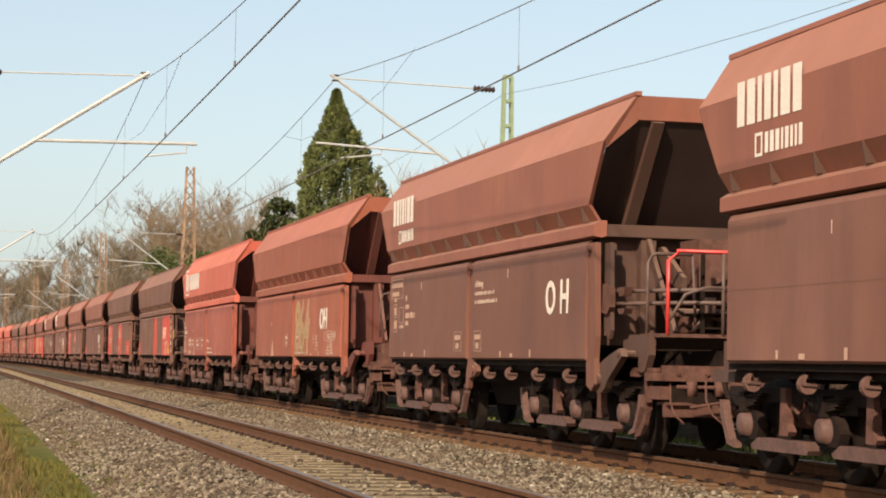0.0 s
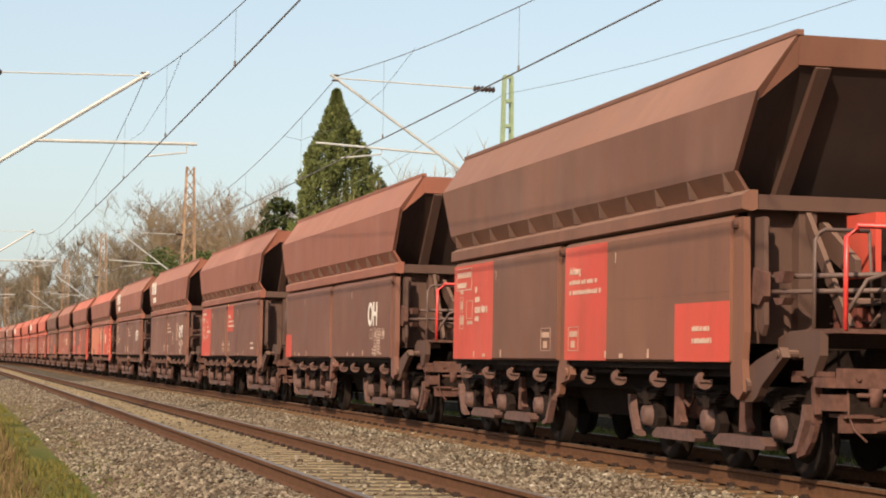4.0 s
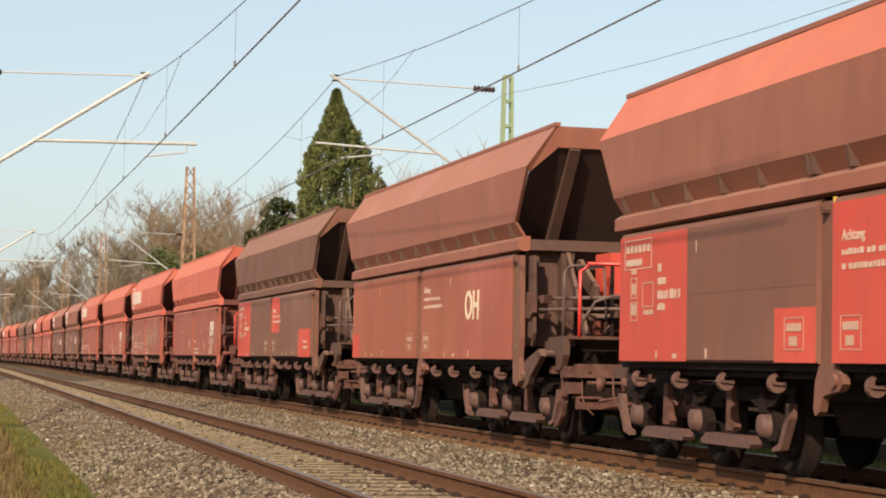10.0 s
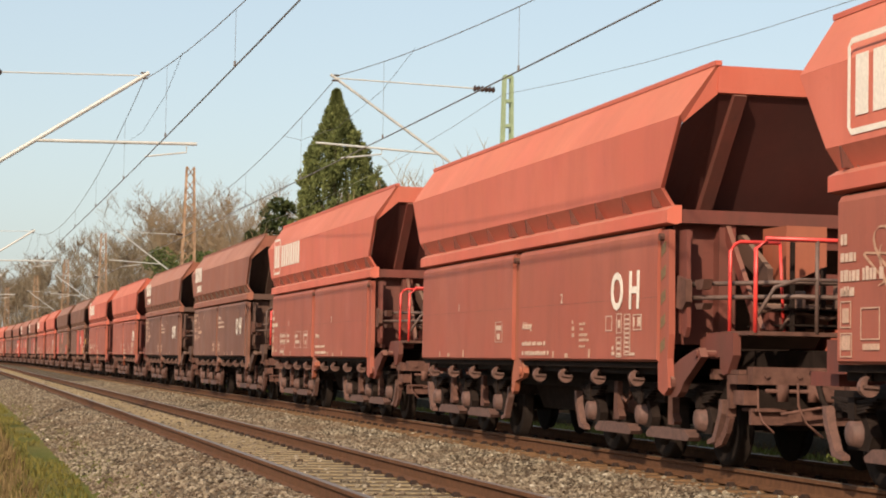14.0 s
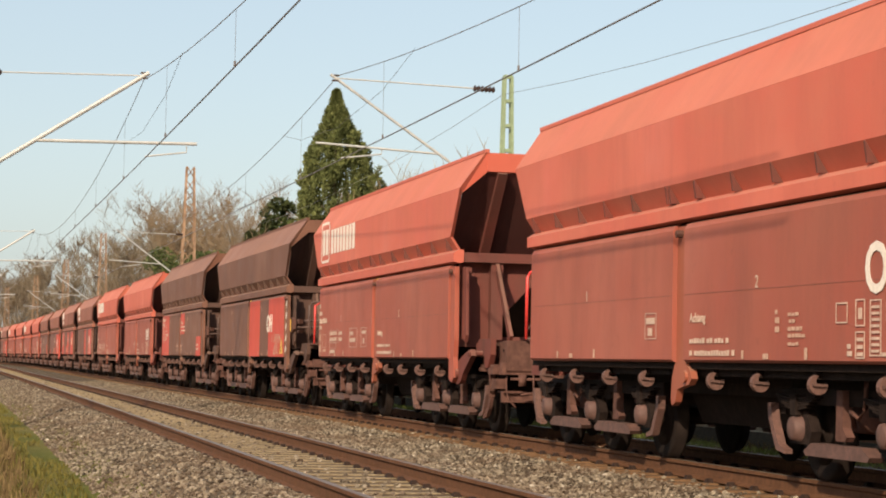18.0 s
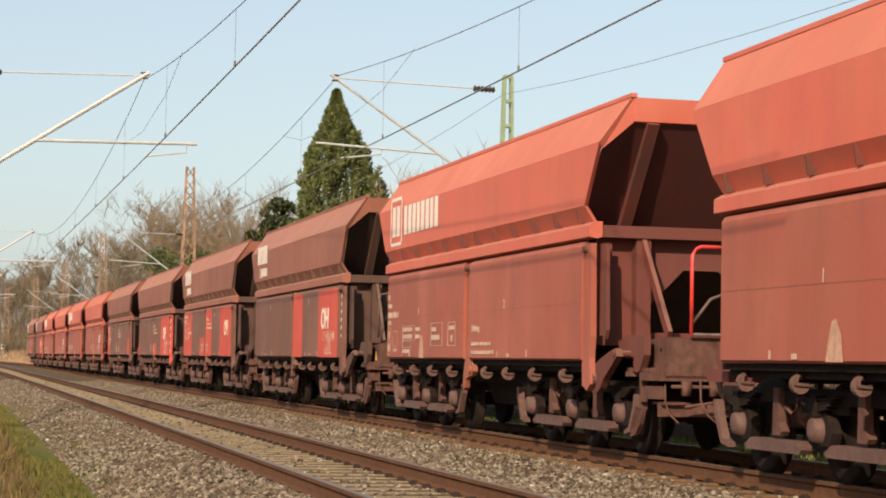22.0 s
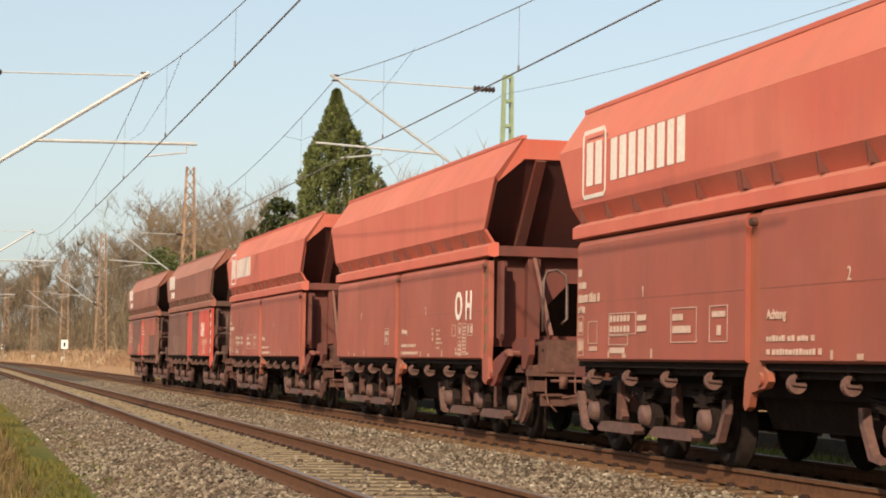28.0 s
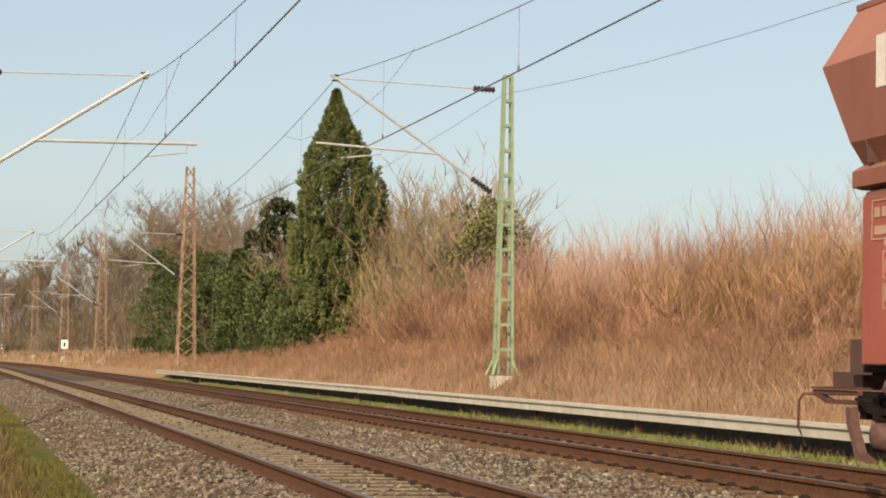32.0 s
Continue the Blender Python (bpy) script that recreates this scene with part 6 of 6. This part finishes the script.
scatter("verge_grass", 38000, verge_place, blade_piece(0.02, 0.085, 0.008, 0.9), M["moss"], "mossy short grass on the near verge", "grass", 9)
scatter("verge_dry_grass", 8000, lambda r: (lambda s, o: at(s, o, ground_height(s, o)))(r.uniform(17, 45), r.uniform(7.6, 10.5)), blade_piece(0.08, 0.30, 0.007, 0.9), M["sedge"], "brown grass tufts on the near verge", "grass", 10)

# thicket on the bank
def thicket_place(lo, hi, s0, s1, thr=-1.0, f=0.12):
    def place(rng):
        s, o = rng.uniform(s0, s1), rng.uniform(lo, hi)
        if noise.noise(Vector((s * f, o * f * 2, 3.3))) < thr:
            return None
        return at(s, o, ground_height(s, o) - 0.05)
    return place


LOW = shrub_shapes(301, 12, 1.0, 0.85, 2, (3, 5), 0.0030, 4, 0.9)
RODS = shrub_shapes(303, 14, 1.0, 0.62, 2, (3, 4), 0.0028, 4, 0.7)
TALL = shrub_shapes(302, 10, 1.0, 0.32, 2, (3, 5), 0.0015, 3, 0.25)
scatter("red_thicket", 1150, thicket_place(-15, -6.8, 26, 78, -0.35), shrub_piece(RODS, 1.2, 2.5), M["stem"], "red-brown leafless stems of a dense thicket", "thicket", 11)
scatter("ochre_thicket", 420, thicket_place(-15, -7.8, 26, 66, -0.05), shrub_piece(RODS, 1.6, 2.9), M["stem_ochre"], "ochre leafless stems in the thicket", "thicket", 12)
scatter("tall_shoots", 560, thicket_place(-16, -9.0, 28, 76), shrub_piece(TALL, 2.2, 4.2), M["shoot"], "tall thin bare shoots above the thicket", "shoots", 13)
scatter("low_bramble", 620, thicket_place(-10.5, -4.8, 26, 92, -0.3), shrub_piece(LOW, 0.45, 1.2), M["stem"], "low tangled bramble stems on the bank", "bramble", 14)
scatter("dry_stalks", 12000, bank_place(-8.5, -3.6, 22, 100, 1.3), blade_piece(0.25, 0.60, 0.004, 1.5), M["stem"], "long dry stalks in the bank grass", "stalks", 17)


def pale_bush(s, o, w, h, seed, n, material, label, lean=0.9):
    """A leafless bush: many branching stems from a wide foot."""
    rng = random.Random(seed)
    z = ground_height(s, o)
    t = thing("bare_bush", on_line(s, o, z - 0.1), label, "bush", "bare bushes on the bank")
    shapes = shrub_shapes(seed + 400, 4, 1.0, 0.7, 3, (3, 5), max(0.0022, s * 0.000065 / h), 3, lean)
    piece = shrub_piece(shapes, h * 0.75, h * 1.05)
    groups = [([], []) for _ in range(5)]
    for _ in range(n):
        a, q = rng.uniform(0, 6.28), math.sqrt(rng.random()) * w / 2
        vv, ff = groups[int(a / 6.2832 * 5) % 5]
        pv, pf = piece(rng, Vector((math.cos(a) * q, math.sin(a) * q, -0.25 * (2 * q / w) ** 2 * h)))
        b = len(vv)
        vv += pv
        ff += [tuple(b + i for i in f) for f in pf]
    for vv, ff in groups:
        if vv:
            me = bpy.data.meshes.new("stem_clump")
            me.from_pydata(vv, [], ff)
            put_mesh("stem_clump", me, M[material], t)


pale_bush(77.5, -9.1, 2.6, 4.2, 21, 36, "stem_pale", "pale tan leafless willow bush below the cypress", 0.5)
pale_bush(73.5, -9.2, 3.4, 4.0, 22, 40, "stem_pale", "pale tan leafless willow bush on the bank", 0.55)
pale_bush(70.5, -8.8, 3.6, 3.4, 27, 28, "stem", "low reddish leafless bush on the bank")
pale_bush(92.5, -12.4, 3.4, 7.8, 23, 28, "stem_pale", "tall pale leafless bush behind the cypress", 0.45)
pale_bush(84.5, -12.2, 4.0, 7.8, 24, 28, "stem_pale", "tall pale leafless bush on the bank top", 0.45)
pale_bush(76.5, -11.4, 4.2, 8.0, 25, 24, "twig", "tall grey leafless bush on the bank top", 0.4)
pale_bush(69.0, -11.4, 4.0, 4.6, 28, 18, "shoot", "reddish leafless bush on the bank top", 0.5)
pale_bush(97.5, -8.0, 1.3, 7.0, 26, 14, "twig", "leafless brown bush between evergreens", 0.35)
evergreen_bush(74.0, -10.9, 5.6, 3.4, 4.4, 31, "olive-green evergreen bush behind the mast", "olive", 3200, 0.20, 1.7, "ivy_bush", 0.9)

cypress_tree(89.8, -8.12, 11.8, 2.2, 40, "tall dark green cypress on the railway bank")
for k, (s, o, w, d, h, n) in enumerate(((88.0, -6.1, 1.8, 1.7, 2.1, 3000), (93.5, -6.9, 2.2, 2.0, 3.2, 5000), (97.5, -6.7, 2.8, 2.4, 4.2, 7000), (104.0, -6.5, 3.4, 2.8, 5.2, 9000), (110.5, -6.9, 3.4, 2.6, 5.6, 8000), (116.0, -6.1, 3.6, 2.8, 6.0, 9000),
                                        (124.0, -6.4, 3.6, 2.8, 6.4, 8000), (133.0, -6.2, 3.8, 2.8, 6.9, 8000), (144.0, -6.0, 4.2, 3.2, 7.6, 9000))):
    evergreen_bush(s, o, w, d, h, 50 + k, "dense dark green laurel bush on the bank", "laurel", n, 0.17, 1.0)
evergreen_bush(105.5, -8.0, 3.0, 2.9, 8.2, 60, "dark green pine behind the laurels", "pine", 5200, 0.24, 3.3, "pine_tree", 0.2)
evergreen_bush(111.0, -7.8, 2.4, 2.0, 6.6, 61, "small dark green pine behind the laurels", "pine", 3000, 0.24, 3.3, "pine_tree", 0.2)

for k, (s, o, h, lv) in enumerate(((150, -13, 13.5, 4), (140, -15, 12.5, 4), (128, -14, 12, 4), (163, -14, 15, 4), (176, -13, 15.5, 4), (190, -15, 17, 4), (204, -13, 16.5, 4), (120, -15, 11.5, 4), (218, -15, 18, 4), (232, -13, 17.5, 4),
                                   (108, -15, 10.5, 4), (246, -14, 18, 4), (262, -12, 18.5, 4), (280, -11, 18, 4))):
    bare_tree(s, o, h * 0.95, 70 + k, "leafless tree with fine brown twigs on the bank", "twig" if k < 6 else "twig_far", lv, (5, 8), 0.17)
for k, (s, o, h) in enumerate(((300, -9, 18), (318, -7.5, 18), (335, -6, 17), (352, -5.5, 17), (372, -5, 18), (395, -6, 19), (330, -13, 20), (365, -12, 21), (405, -14, 22), (430, -5, 20))):
    bare_tree(s, o, h * 0.88, 100 + k, "distant leafless tree beside the line", "twig_far", 4, (5, 7), 0.2)
for k, (s, o, w, h) in enumerate(((330, -5.5, 9, 3.5), (352, -5.2, 9, 4.5), (372, -5.0, 9, 5), (398, -4.6, 10, 6), (430, -3, 14, 8), (250, -7, 6, 4), (275, -6.5, 6, 4), (300, -6.2, 7, 4))):
    pale_bush(s, o, w, h, 140 + k, 9, "twig_far", "distant leafless brown scrub beside the line", 0.5)

scatter("far_wood", 1500, thicket_place(-34, -8.5, 150, 430, -0.6, 0.05), stem_piece(4.5, 11.0, 0.045, 0.35, 8), M["wood_far"], "leafless brown wood along the line in the distance", "wood", 15)
scatter("far_undergrowth", 1500, thicket_place(-16, -5.2, 150, 430, -0.6, 0.05), stem_piece(1.5, 4.5, 0.055, 0.8, 6), M["wood_far"], "brown undergrowth at the edge of the wood", "undergrowth", 16)

TRAIN = [make_wagon(spec) for spec in SPECS]


# ================= motion =================
def wagon_s(i, t):
    """Where the wagon's middle stands on the line: the train gathers speed a little."""
    u = 31.0 - t
    return 28.2925 + 16.9 * u - 0.014 * u * u - PITCH_L * i


def motions():
    for i, wagon in enumerate(TRAIN):
        walk(wagon, [(k * 0.5, on_line(wagon_s(i, k * 0.5))) for k in range(65)])


motions()
